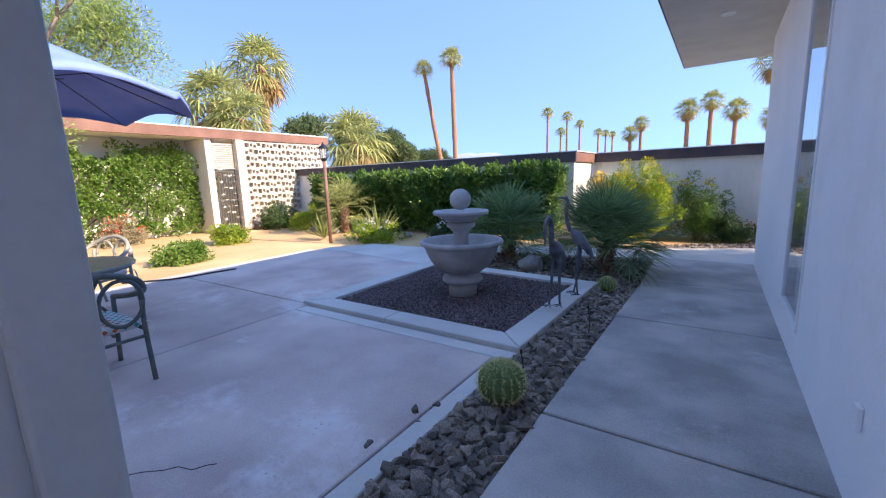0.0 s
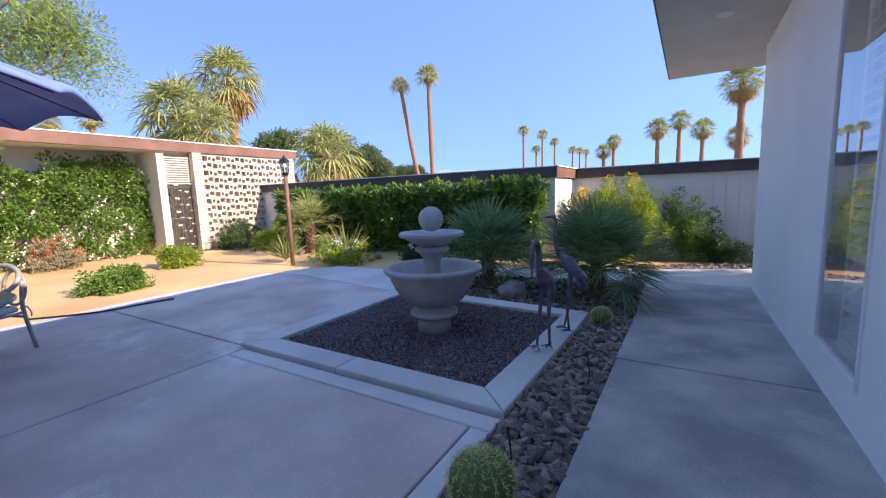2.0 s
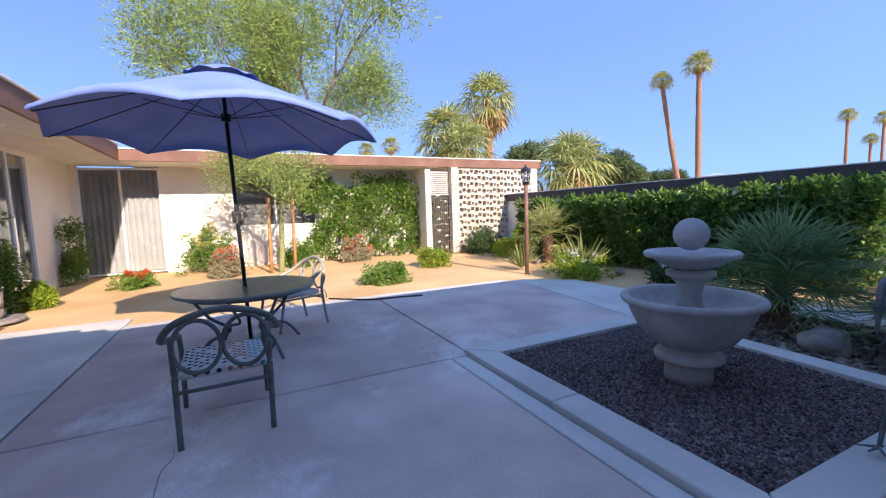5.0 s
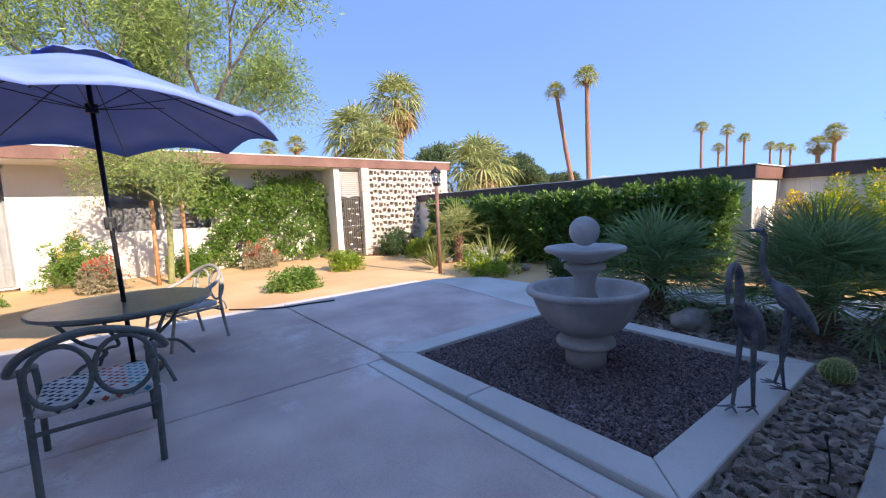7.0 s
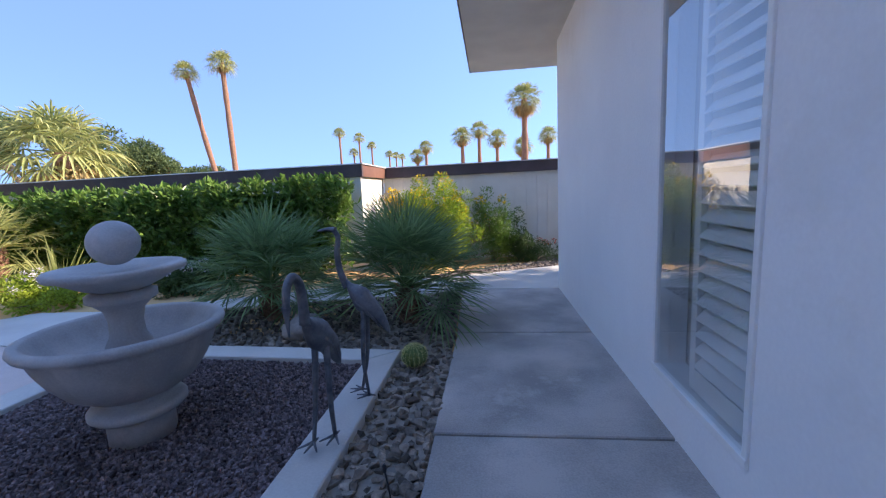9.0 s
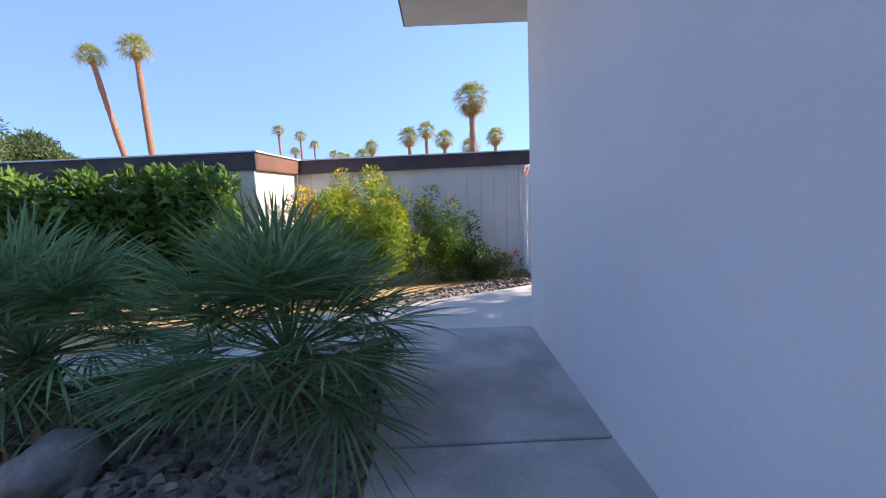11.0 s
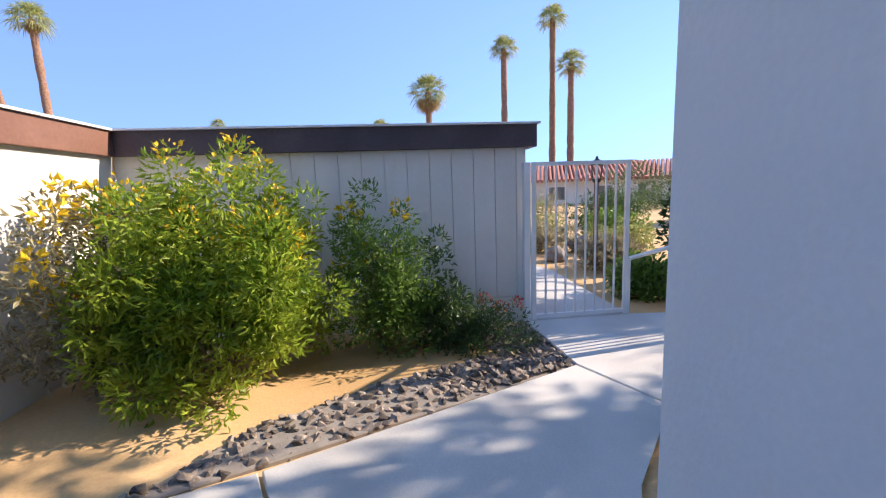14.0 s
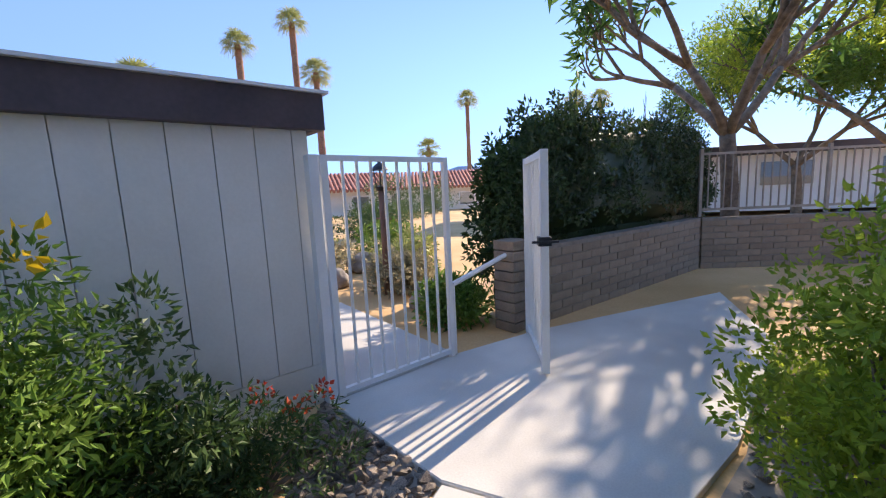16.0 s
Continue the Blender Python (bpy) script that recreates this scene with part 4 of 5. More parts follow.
def lamp_post(name, x, y, h, label):
    p = thing(name, pose(x, y, gz(x, y) - 0.05), label, "street lamp")
    part("pole", tube([(0, 0, 0), (0, 0, h - 0.35)], 0.045, 14), RUST, p, smooth=True)
    part("crossbar", tube([(-0.0, -0.22, h - 0.78), (0, 0.22, h - 0.78)], 0.012, 6), RUST, p)
    part("collar", lathe([(0, h - 0.36), (0.06, h - 0.36), (0.09, h - 0.3), (0.0, h - 0.29)], 16), BLACK, p)
    for k in range(6):
        a = 6.283 * k / 6
        part("lantern_bar", tube([(0.075 * math.cos(a), 0.075 * math.sin(a), h - 0.3), (0.105 * math.cos(a), 0.105 * math.sin(a), h - 0.06)], 0.008, 5), BLACK, p)
    part("lantern_glass", lathe([(0, h - 0.29), (0.07, h - 0.29), (0.098, h - 0.06), (0.0, h - 0.06)], 6), GLASS, p)
    part("lantern_cap", lathe([(0, h - 0.06), (0.13, h - 0.06), (0.1, h - 0.01), (0.03, h + 0.05), (0.012, h + 0.1), (0, h + 0.1)], 12), BLACK, p)


lamp_post("lamp_post", -8.3, 7.05, 2.45, "brown lamp post with a glass lantern in the sand")
lamp_post("lamp_post", 3.3, 14.5, 1.95, "dark garden lamp post with a lantern beyond the gate")


# ---- gate, block wall and fence ----
def bar_gate():
    g = thing("metal_gate", pose(0, 0, 0), "white painted steel bar gate between post and wall", "gate")
    z0, z1 = -0.14, 1.62
    x0, y0, x1, y1 = 1.22, 11.9, 2.36, 11.88
    bm = box(x0, y0 - 0.02, z0, x0 + 0.05, y0 + 0.02, z1)
    box(x1 - 0.045, y0 - 0.02, z0 - 0.02, x1, y0 + 0.02, z1, bm=bm)
    box(x0 + 0.05, y0 - 0.018, z1 - 0.04, x1 - 0.045, y0 + 0.018, z1, bm=bm)
    box(x0 + 0.05, y0 - 0.018, z0 + 0.02, x1 - 0.045, y0 + 0.018, z0 + 0.06, bm=bm)
    part("gate_frame", bm, WHITE, g)
    for i in range(1, 9):
        x = x0 + 0.05 + i * 0.116
        part("bar", box(x - 0.009, y0 - 0.009, z0 + 0.06, x + 0.009, y0 + 0.009, z1 - 0.04), WHITE, g)
    part("post", box(1.13, y0 - 0.03, -0.2, 1.2, y0 + 0.05, 1.62, 0.004), WHITE, g)
    leaf = thing("metal_gate", pose(2.57, 11.04, -0.13, 0, 0, 46), "white painted gate leaf standing open with a dark latch", "gate")
    bm = box(0, -0.03, 0, 0.07, 0.03, 1.74, 0.004)
    box(0.95, -0.03, 0, 1.0, 0.03, 1.74, 0.004, bm=bm)
    box(0.07, -0.02, 1.68, 0.95, 0.02, 1.74, 0.004, bm=bm)
    box(0.07, -0.02, 0.04, 0.95, 0.02, 0.09, 0.004, bm=bm)
    part("gate_frame", bm, WHITE, leaf)
    for i in range(1, 8):
        part("bar", box(0.07 + i * 0.11 - 0.009, -0.009, 0.09, 0.07 + i * 0.11 + 0.009, 0.009, 1.68), WHITE, leaf)
    la = part("latch", box(-0.012, -0.05, 1.02, 0.075, 0.05, 1.09, 0.006), BLACK, leaf, "black latch box")
    part("lever", tube([(-0.01, 0, 1.055), (-0.02, 0.1, 1.055)], 0.01, 8), BLACK, la)
    part("lever", tube([(-0.01, 0, 1.055), (-0.02, -0.1, 1.055)], 0.01, 8), BLACK, la)
    hr = thing("handrail", pose(0, 0, 0), "white painted steel handrail sloping to the pier", "handrail")
    part("rail", tube([(2.39, 11.92, 0.5), (3.35, 12.05, 0.66)], 0.025, 8), WHITE, hr)
    part("post", tube([(2.39, 11.92, -0.2), (2.39, 11.92, 0.5)], 0.022, 8), WHITE, hr)


def block_run(name, x0, y0, x1, y1, top, low, label, thick=0.2):
    ln = math.hypot(x1 - x0, y1 - y0)
    w = thing(name, pose(x0, y0, low, 0, 0, math.degrees(math.atan2(y1 - y0, x1 - x0))), label, "wall", kind="structure")
    part("core", box(0.01, -thick / 2 + 0.012, 0, ln - 0.01, thick / 2 - 0.012, top - low - 0.06), MORTAR, w)
    h, bl = 0.105, 0.4
    full = bpy.data.meshes.new("block")
    bm = box(0, -thick / 2, 0, bl - 0.012, thick / 2, h - 0.012, 0.007)
    bm.to_mesh(full)
    bm.free()
    full.materials.append(SLUMP)
    for r in range(int((top - low) / h)):
        x = -(r % 2) * bl / 2
        while x < ln - 0.02:
            o = new("block", full)
            o.parent = w
            a, b = max(x, 0), min(x + bl, ln)
            o.location = (a, random.uniform(-0.004, 0.004), r * h)
            o.scale = ((b - a) / bl, 1, 1)
            x += bl


def rail_fence():
    x0, y0, x1, y1 = 7.95, 11.75, 12.4, 7.6
    ln = math.hypot(x1 - x0, y1 - y0)
    f = thing("fence", pose(x0, y0, 0.72, 0, 0, math.degrees(math.atan2(y1 - y0, x1 - x0))), "grey steel rail fence on the low block wall", "fence")
    for z in (0.08, 1.02):
        part("rail", box(0, -0.018, z, ln, 0.018, z + 0.04), FENCE, f)
    n = int(ln / 0.13)
    for i in range(n + 1):
        big = i % 16 == 0
        r = 0.025 if big else 0.009
        part("post" if big else "bar", box(i * 0.13 - r, -r, -0.02 if big else 0.12, i * 0.13 + r, r, 1.12 if big else 1.02), FENCE, f)


bar_gate()
rail_fence()


# ---- plants ----
def fan_mesh(name, rng, fronds, R, petiole, leaflets, width, up, material, spread=115, droop=0.25, stem=0.012, tight=1.0):
    """A crown of fan fronds: stalk and split leaflets, one mesh."""
    V, F = [], []

    def quad(a, b, c, d):
        k = len(V)
        V.extend([a, b, c, d])
        F.append((k, k + 1, k + 2, k + 3))

    for i in range(fronds):
        az = 2.39996 * i + rng.uniform(-0.25, 0.25)
        el = radians(up[0] + (up[1] - up[0]) * (i + 0.5) / fronds + rng.uniform(-9, 9))
        d = Vector((math.cos(az) * math.cos(el), math.sin(az) * math.cos(el), math.sin(el)))
        side = Vector((-math.sin(az), math.cos(az), 0))
        nrm = d.cross(side)
        pl = petiole * rng.uniform(0.75, 1.1)
        hub = d * pl - Vector((0, 0, 0.08 * pl))
        quad(side * stem, -side * stem, hub - side * stem * 0.7, hub + side * stem * 0.7)
        quad(nrm * stem, -nrm * stem, hub - nrm * stem * 0.7, hub + nrm * stem * 0.7)
        lift = -radians(rng.uniform(5, 25))
        fd = d * math.cos(lift) + Vector((0, 0, 1)) * math.sin(lift) * 0.7
        for j in range(leaflets):
            a = radians(spread) * (2 * (j + 0.5) / leaflets - 1) * tight
            L = (R - petiole) * (0.72 + 0.28 * math.cos(a)) * rng.uniform(0.88, 1.08)
            w = (fd * math.cos(a) + side * math.sin(a) + nrm * rng.uniform(-0.1, 0.1) * (1 + abs(a))).normalized()
            across = w.cross(nrm).normalized() * width
            fold = nrm * width * 0.5
            sag = Vector((0, 0, -1)) * L * droop * rng.uniform(0.4, 1.3)
            p1, p2, p3 = hub + w * L * 0.4, hub + w * L * 0.75 + sag * 0.35, hub + w * L + sag
            k = len(V)
            V.extend([hub, p1 + across + fold, p1, p1 - across + fold, p2 + across * 0.7 + fold * 0.6, p2, p2 - across * 0.7 + fold * 0.6, p3])
            F.extend([(k, k + 2, k + 1), (k, k + 3, k + 2), (k + 1, k + 2, k + 5, k + 4), (k + 2, k + 3, k + 6, k + 5), (k + 4, k + 5, k + 7), (k + 5, k + 6, k + 7)])
    data = bpy.data.meshes.new(name)
    data.from_pydata([tuple(v) for v in V], [], F)
    data.materials.append(material)
    return data


rp = random.Random(21)
NEAR_CROWN = fan_mesh("crown", rp, 50, 1.32, 0.66, 30, 0.011, (82, -6), LEAF_PALM, spread=105, droop=0.1)
NEAR_CROWN_2 = fan_mesh("crown", rp, 46, 1.32, 0.62, 30, 0.011, (82, -8), LEAF_PALM, spread=105, droop=0.12)
COURT_CROWN = fan_mesh("crown", rp, 30, 1.3, 0.65, 26, 0.012, (80, -30), LEAF_WASH, spread=110, droop=0.2)
TALL_CROWN = fan_mesh("crown", rp, 38, 2.4, 1.25, 16, 0.045, (85, -35), LEAF_WASH, spread=110, droop=0.4, stem=0.03)
TALL_CROWN_2 = fan_mesh("crown", rp, 33, 2.4, 1.15, 16, 0.045, (85, -30), LEAF_WASH, spread=110, droop=0.5, stem=0.03)
SKIRT = fan_mesh("skirt", rp, 34, 2.0, 1.0, 12, 0.05, (-35, -82), LEAF_DEAD, spread=80, droop=0.3, stem=0.03)


def low_palm(x, y, crown, size, height, label, turn=0):
    p = thing("fan_palm", pose(x, y, gz(x, y), 0, 0, turn), label, "palm", "low fan palms")
    rng = random.Random(int(x * 100))
    bm = tube([(0, 0, -0.05), (0.01, 0, height * 0.5), (0, 0.01, height)], 0.11, 12, None, 0.08)
    for k in range(70):
        a, z = 2.4 * k, height * k / 70
        c, s = math.cos(a), math.sin(a)
        tube([(0.09 * c, 0.09 * s, z), (0.16 * c, 0.16 * s, z + 0.07)], 0.02, 4, bm, 0.008)
    part("trunk", bm, BARK, p)
    o = new("crown", crown)
    o.parent = p
    o.matrix_basis = pose(0, 0, height) @ Matrix.Scale(size, 4)


low_palm(-3.25, 7.0, NEAR_CROWN_2, 0.92, 0.42, "dark green Mediterranean fan palm in the rock bed", 30)
low_palm(-1.5, 7.0, NEAR_CROWN, 0.98, 0.42, "spreading dark green fan palm beside the walk", 100)
low_palm(-9.5, 8.7, COURT_CROWN, 0.9, 0.75, "light green fan palm by the block screen", 10)


def tall_palm(x, y, top, size, trunk_r, lean=(0, 0), skirt=1.0, label="tall fan palm with a thin trunk against the sky", crown=None):
    p = thing("tall_fan_palm", pose(x, y, -0.1), label, "palm", "tall fan palms")
    rng = random.Random(int(x * 31 + y))
    pts = bend([(lean[0], lean[1], 0), (lean[0] * 0.5, lean[1] * 0.5, top * 0.45), (0, 0, top)], 12)
    bm = bmesh.new()
    sides, rings = 10, []
    for i, q in enumerate(pts):
        r = trunk_r * (1.15 - 0.35 * i / len(pts)) * rng.uniform(0.9, 1.12)
        rings.append([bm.verts.new((q.x + r * math.cos(a), q.y + r * math.sin(a), q.z)) for a in (6.283 * k / sides for k in range(sides))])
    for r0, r1 in zip(rings, rings[1:]):
        for k in range(sides):
            bm.faces.new((r0[k], r0[(k + 1) % sides], r1[(k + 1) % sides], r1[k]))
    part("trunk", bm, BARK, p, smooth=True)
    o = new("crown", crown or (TALL_CROWN if rng.random() < 0.5 else TALL_CROWN_2))
    o.parent = p
    o.matrix_basis = pose(0, 0, top, 0, 0, rng.uniform(0, 360)) @ Matrix.Scale(size, 4)
    if skirt:
        s = new("skirt", SKIRT)
        s.parent = p
        s.matrix_basis = pose(0, 0, top - 0.1 * size) @ Matrix.Scale(size * skirt, 4)
        s["label"] = "hanging dead fronds"
    return p


def sight(eye, heading, rise, d):
    """The place d metres from eye along a compass direction, and its height."""
    a = radians(heading)
    return eye[0] + d * math.cos(a), eye[1] + d * math.sin(a), eye[2] + d * math.tan(radians(rise))


COURT, WALKWAY, GATEWAY = (-0.55, 1.1, 1.5), (-0.5, 2.2, 1.45), (0.0, 9.2, 1.33)
for eye, heading, rise, d, size, tr, lean, sk in (
        (COURT, 126.1, 14.4, 63, 0.8, 0.32, (2.2, 2.0), 0.5), (COURT, 122.3, 15.6, 61, 0.95, 0.34, (0.2, 0.1), 0.6),
        (COURT, 147.3, 14.6, 33, 1.25, 0.4, (0, 0), 1.1), (COURT, 153.0, 10.2, 27, 1.25, 0.35, (0, 0), 1.0), (COURT, 150.5, 8.6, 25, 1.0, 0.3, (0, 0), 0.9),
        (COURT, 160.7, 9.2, 60, 0.75, 0.3, (0, 0), 0.8), (COURT, 164.0, 8.6, 62, 0.7, 0.3, (0, 0), 0.8), (COURT, 136.5, 5.6, 24, 1.15, 0.35, (0, 0), 1.0),
        (WALKWAY, 109.9, 8.1, 110, 0.9, 0.3, (0, 0), 0.4), (WALKWAY, 107.4, 7.5, 115, 0.85, 0.3, (0, 0), 0.4), (WALKWAY, 105.8, 6.4, 120, 0.8, 0.3, (0, 0), 0.4),
        (WALKWAY, 108.2, 5.6, 120, 0.8, 0.3, (0, 0), 0.4), (WALKWAY, 103.5, 5.2, 130, 0.8, 0.3, (0, 0), 0.4), (WALKWAY, 102.6, 5.0, 140, 0.8, 0.3, (0, 0), 0.4), (WALKWAY, 101.8, 4.8, 150, 0.8, 0.3, (0, 0), 0.4),
        (WALKWAY, 98.5, 6.0, 95, 0.95, 0.35, (0, 0), 0.9), (WALKWAY, 99.7, 4.9, 90, 0.9, 0.35, (0, 0), 0.9),
        (WALKWAY, 93.5, 7.2, 88, 1.2, 0.4, (0, 0), 0.9), (WALKWAY, 91.2, 7.8, 90, 1.15, 0.4, (0, 0), 0.7), (WALKWAY, 88.8, 6.6, 88, 1.15, 0.4, (0, 0), 0.8),
        (WALKWAY, 85.1, 11.4, 49, 1.05, 0.36, (0, 0), 0.95), (WALKWAY, 85.4, 5.5, 85, 1.1, 0.4, (0, 0), 1.0), (WALKWAY, 82.1, 6.6, 70, 0.9, 0.3, (0, 0), 0.8),
        (GATEWAY, 74.4, 18.2, 40, 0.72, 0.32, (0, 0), 0.4), (GATEWAY, 68.0, 20.9, 44, 0.8, 0.34, (0, 0), 0.35), (GATEWAY, 65.6, 15.6, 42, 0.8, 0.34, (0, 0), 0.5),
        (GATEWAY, 46.0, 12.0, 60, 0.85, 0.3, (0, 0), 0.5), (GATEWAY, 32.0, 10.8, 70, 1.0, 0.3, (0, 0), 0.6), (GATEWAY, 29.0, 10.6, 75, 1.0, 0.3, (0, 0), 0.6), (GATEWAY, 51.5, 6.0, 60, 0.9, 0.3, (0, 0), 0.6)):
    px, py, pz = sight(eye, heading, rise, d)
    tall_palm(px, py, pz, size, tr, lean, sk)


def shrub(name, x, y, sx, sy, h, n, per, leaf, width, material, label, category="shrub", flower=None, blooms=0, bloom=0.06, z0=0.08, stems=6, clump=0.16, seed=1, group="", square=1.0):
    """A bush: bare stems below, uneven clumps of leaves, flowers at the tips."""
    s = thing(name, pose(x, y, gz(x, y) - 0.04), label, category, group)
    rng = np.random.default_rng(seed)
    c = mound(rng, n, sx, sy, h - z0, z0, 0.3)
    if square < 1:
        u = c / np.array([sx, sy, h])
        c = np.sign(u) * np.abs(u) ** square * np.array([sx, sy, h])
    c += rng.normal(size=c.shape) * 0.05
    bm = None
    for i in range(stems):
        t = c[i % n]
        bm = tube(bend([(0.04 * t[0], 0.04 * t[1], 0), (t[0] * 0.4, t[1] * 0.4, t[2] * 0.55), tuple(t)], 4), 0.018, 5, bm, 0.005)
    part("stems", bm, TREEBARK, s)
    p, w = clumps(rng, c, clump, per)
    p[:, 2] = np.maximum(p[:, 2], 0.01)
    leaves("foliage", p, w, leaf, width, material, s, 0.3, rng)
    if flower:
        top = c[np.argsort(-(c[:, 2] + rng.uniform(0, 0.6 * h, n)))[:blooms]]
        p, w = clumps(rng, top + np.array([0, 0, clump * 0.8]), clump * 0.55, 26)
        tagged(leaves("flowers", p, w, bloom, bloom * 0.7, flower, s, 0.2, rng), kind="stuff")
    return s


def wall_of_leaves(name, x0, x1, y0, y1, z1, n, leaf, width, material, label, category, seed, core=None, along="x"):
    """A hedge or wall creeper with an uneven, leafy face and top."""
    s = thing(name, pose(0, 0, 0), label, category)
    rng = np.random.default_rng(seed)
    k = n // 26
    x, y, z = rng.uniform(x0, x1, k), rng.uniform(y0, y1, k), rng.uniform(0.02, 1.0, k) ** 0.8 * z1
    bump = np.array([noise.noise((a * 0.9, c * 1.1, seed)) for a, c in zip(x if along == "x" else y, z)])
    if along == "x":
        y = np.where(rng.uniform(size=k) < 0.8, y0 + 0.16 + 0.4 * bump, y)
    else:
        x = np.where(rng.uniform(size=k) < 0.8, x1 - 0.12 - 0.25 * bump, x)
    z = z * (1 + 0.06 * bump)
    if along == "y":
        rim = np.minimum(np.minimum(y - y0, y1 - y), (z1 - z) * 0.8)
        keep = rim + 0.75 * bump > 0.12
        x, y, z = x[keep], y[keep], z[keep]
    p, w = clumps(rng, np.stack([x, y, z], 1), 0.17, 26)
    w += np.array([0, -0.5, 0.35]) if along == "x" else np.array([0.5, 0, 0.35])
    p[:, 2] = np.maximum(p[:, 2], 0.02)
    leaves("foliage", p, w, leaf, width, material, s, 0.3, rng)
    rn = random.Random(seed)
    for i in range(9):
        u, v = rn.uniform(0.05, 0.95), rn.uniform(0.05, 0.95)
        ends = [(x0 + a * (x1 - x0), y1 - 0.1, c) if along == "x" else (x0 + 0.1, y0 + a * (y1 - y0), c) for a, c in ((u, 0.0), ((u + v) / 2, z1 * 0.45), (v, z1 * 0.85))]
        part("stem", tube(bend(ends, 5), 0.022, 6, None, 0.008), TREEBARK, s)
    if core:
        # sheet behind the leaves; its darker leaf colour paints the shade inside the hedge
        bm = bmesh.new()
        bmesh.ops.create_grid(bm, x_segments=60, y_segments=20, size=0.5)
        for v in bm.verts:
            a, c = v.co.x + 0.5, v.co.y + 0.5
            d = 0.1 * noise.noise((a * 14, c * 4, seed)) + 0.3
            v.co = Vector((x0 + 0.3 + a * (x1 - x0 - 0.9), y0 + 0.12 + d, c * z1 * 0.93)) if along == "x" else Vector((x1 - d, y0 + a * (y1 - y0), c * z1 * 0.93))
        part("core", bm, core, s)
    return s


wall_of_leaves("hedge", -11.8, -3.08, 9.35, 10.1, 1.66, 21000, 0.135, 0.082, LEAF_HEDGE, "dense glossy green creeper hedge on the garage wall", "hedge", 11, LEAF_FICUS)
wall_of_leaves("climbing_vine", -15.0, -14.35, 2.9, 7.35, 2.8, 11500, 0.11, 0.072, LEAF_VINE, "bright green climbing vine covering the stucco wall", "vine", 12, None, "y")

shrub("flowering_shrub", -1.72, 10.9, 0.88, 0.65, 1.86, 170, 140, 0.075, 0.021, LEAF_BUSH, "tall yellow-green bush with yellow trumpet flowers", flower=PETAL_Y, blooms=30, bloom=0.045, clump=0.19, seed=21, stems=10, square=0.75)
shrub("flowering_shrub", -2.6, 10.8, 0.32, 0.55, 1.75, 60, 50, 0.07, 0.025, LEAF_DRY, "sparse dry bush with yellow flowers at the sunlit wall", flower=PETAL_Y, blooms=14, clump=0.17, seed=22, square=0.8)
shrub("flowering_shrub", -0.45, 11.45, 0.44, 0.4, 1.78, 70, 95, 0.062, 0.02, LEAF_VINE, "upright green bush with orange buds by the garage", flower=PETAL_Y, blooms=5, clump=0.16, seed=23, square=0.85)
shrub("dark_shrub", 0.14, 11.5, 0.36, 0.3, 1.1, 36, 75, 0.06, 0.024, LEAF_DARK, "dark green bush against the garage siding", clump=0.14, seed=24)
shrub("low_shrub", 0.5, 11.3, 0.42, 0.35, 0.42, 34, 70, 0.05, 0.014, LEAF_DARK, "low feathery shrub with red flowers in the rocks", flower=PETAL_R, blooms=3, bloom=0.035, clump=0.12, seed=25)
shrub("green_shrub", 2.25, 9.2, 0.62, 0.55, 1.5, 85, 85, 0.048, 0.026, LEAF_BUSH, "bright green leafy shrub beside the path", clump=0.15, seed=26, stems=12)
shrub("green_shrub", 3.4, 9.3, 0.6, 0.5, 0.8, 40, 85, 0.048, 0.026, LEAF_BUSH, "bright green leafy shrub beside the path", clump=0.15, seed=27)
for i, (bx, by, bs, bh, mt_, fl, lab) in enumerate((
        (-9.25, 3.95, 0.5, 0.38, LEAF_VINE, None, "low round green shrub in the sand"), (-11.0, 5.9, 0.5, 0.5, LEAF_BUSH, None, "low round green shrub in the sand"),
        (-7.35, 7.75, 0.72, 0.5, LEAF_BUSH, PETAL_W, "low spreading shrub with pale flowers"), (-5.6, 8.5, 0.6, 0.5, LEAF_DARK, PETAL_W, "low dark shrub below the hedge"),
        (-14.1, 0.15, 0.75, 1.5, LEAF_VINE, PETAL_Y, "green bush with yellow flowers at the house wall"), (-12.6, 0.7, 0.45, 0.7, LEAF_DRY, PETAL_R, "orange-red flowering bush at the house wall"),
        (-13.9, 4.4, 0.55, 0.7, LEAF_DRY, PETAL_R, "orange-red flowering bush under the vine"), (-13.8, 2.6, 0.6, 0.9, LEAF_VINE, PETAL_W, "leafy bush below the window"),
        (-12.2, -1.2, 0.4, 0.28, LEAF_VINE, PETAL_R, "low red flowering plant in the sand"), (-10.45, -2.33, 0.16, 0.4, LEAF_BUSH, None, "small bright green seedling by the entry"),
        (-11.6, 9.0, 0.6, 0.9, LEAF_BUSH, None, "yellow-green bush in front of the screen"), (-12.9, 8.7, 0.7, 0.8, LEAF_DARK, None, "dark bush in front of the screen"))):
    shrub("garden_shrub", bx, by, bs, bs, bh, 52, 110 if bh > 0.6 else 70, 0.065, 0.034, mt_, lab, flower=fl, blooms=24 if fl is PETAL_R else 10 if fl else 0, bloom=0.05, clump=0.12 + 0.05 * (bh > 0.6), seed=40 + i, group="courtyard shrubs")
shrub("climbing_shrub", -10.25, -2.75, 0.4, 0.2, 1.95, 60, 60, 0.07, 0.035, LEAF_VINE, "tall leafy climber on the entry wall", clump=0.16, seed=61)
shrub("climbing_shrub", -13.95, -2.75, 0.4, 0.22, 1.85, 60, 60, 0.07, 0.035, LEAF_VINE, "tall leafy climber by the sliding door", clump=0.16, seed=62)


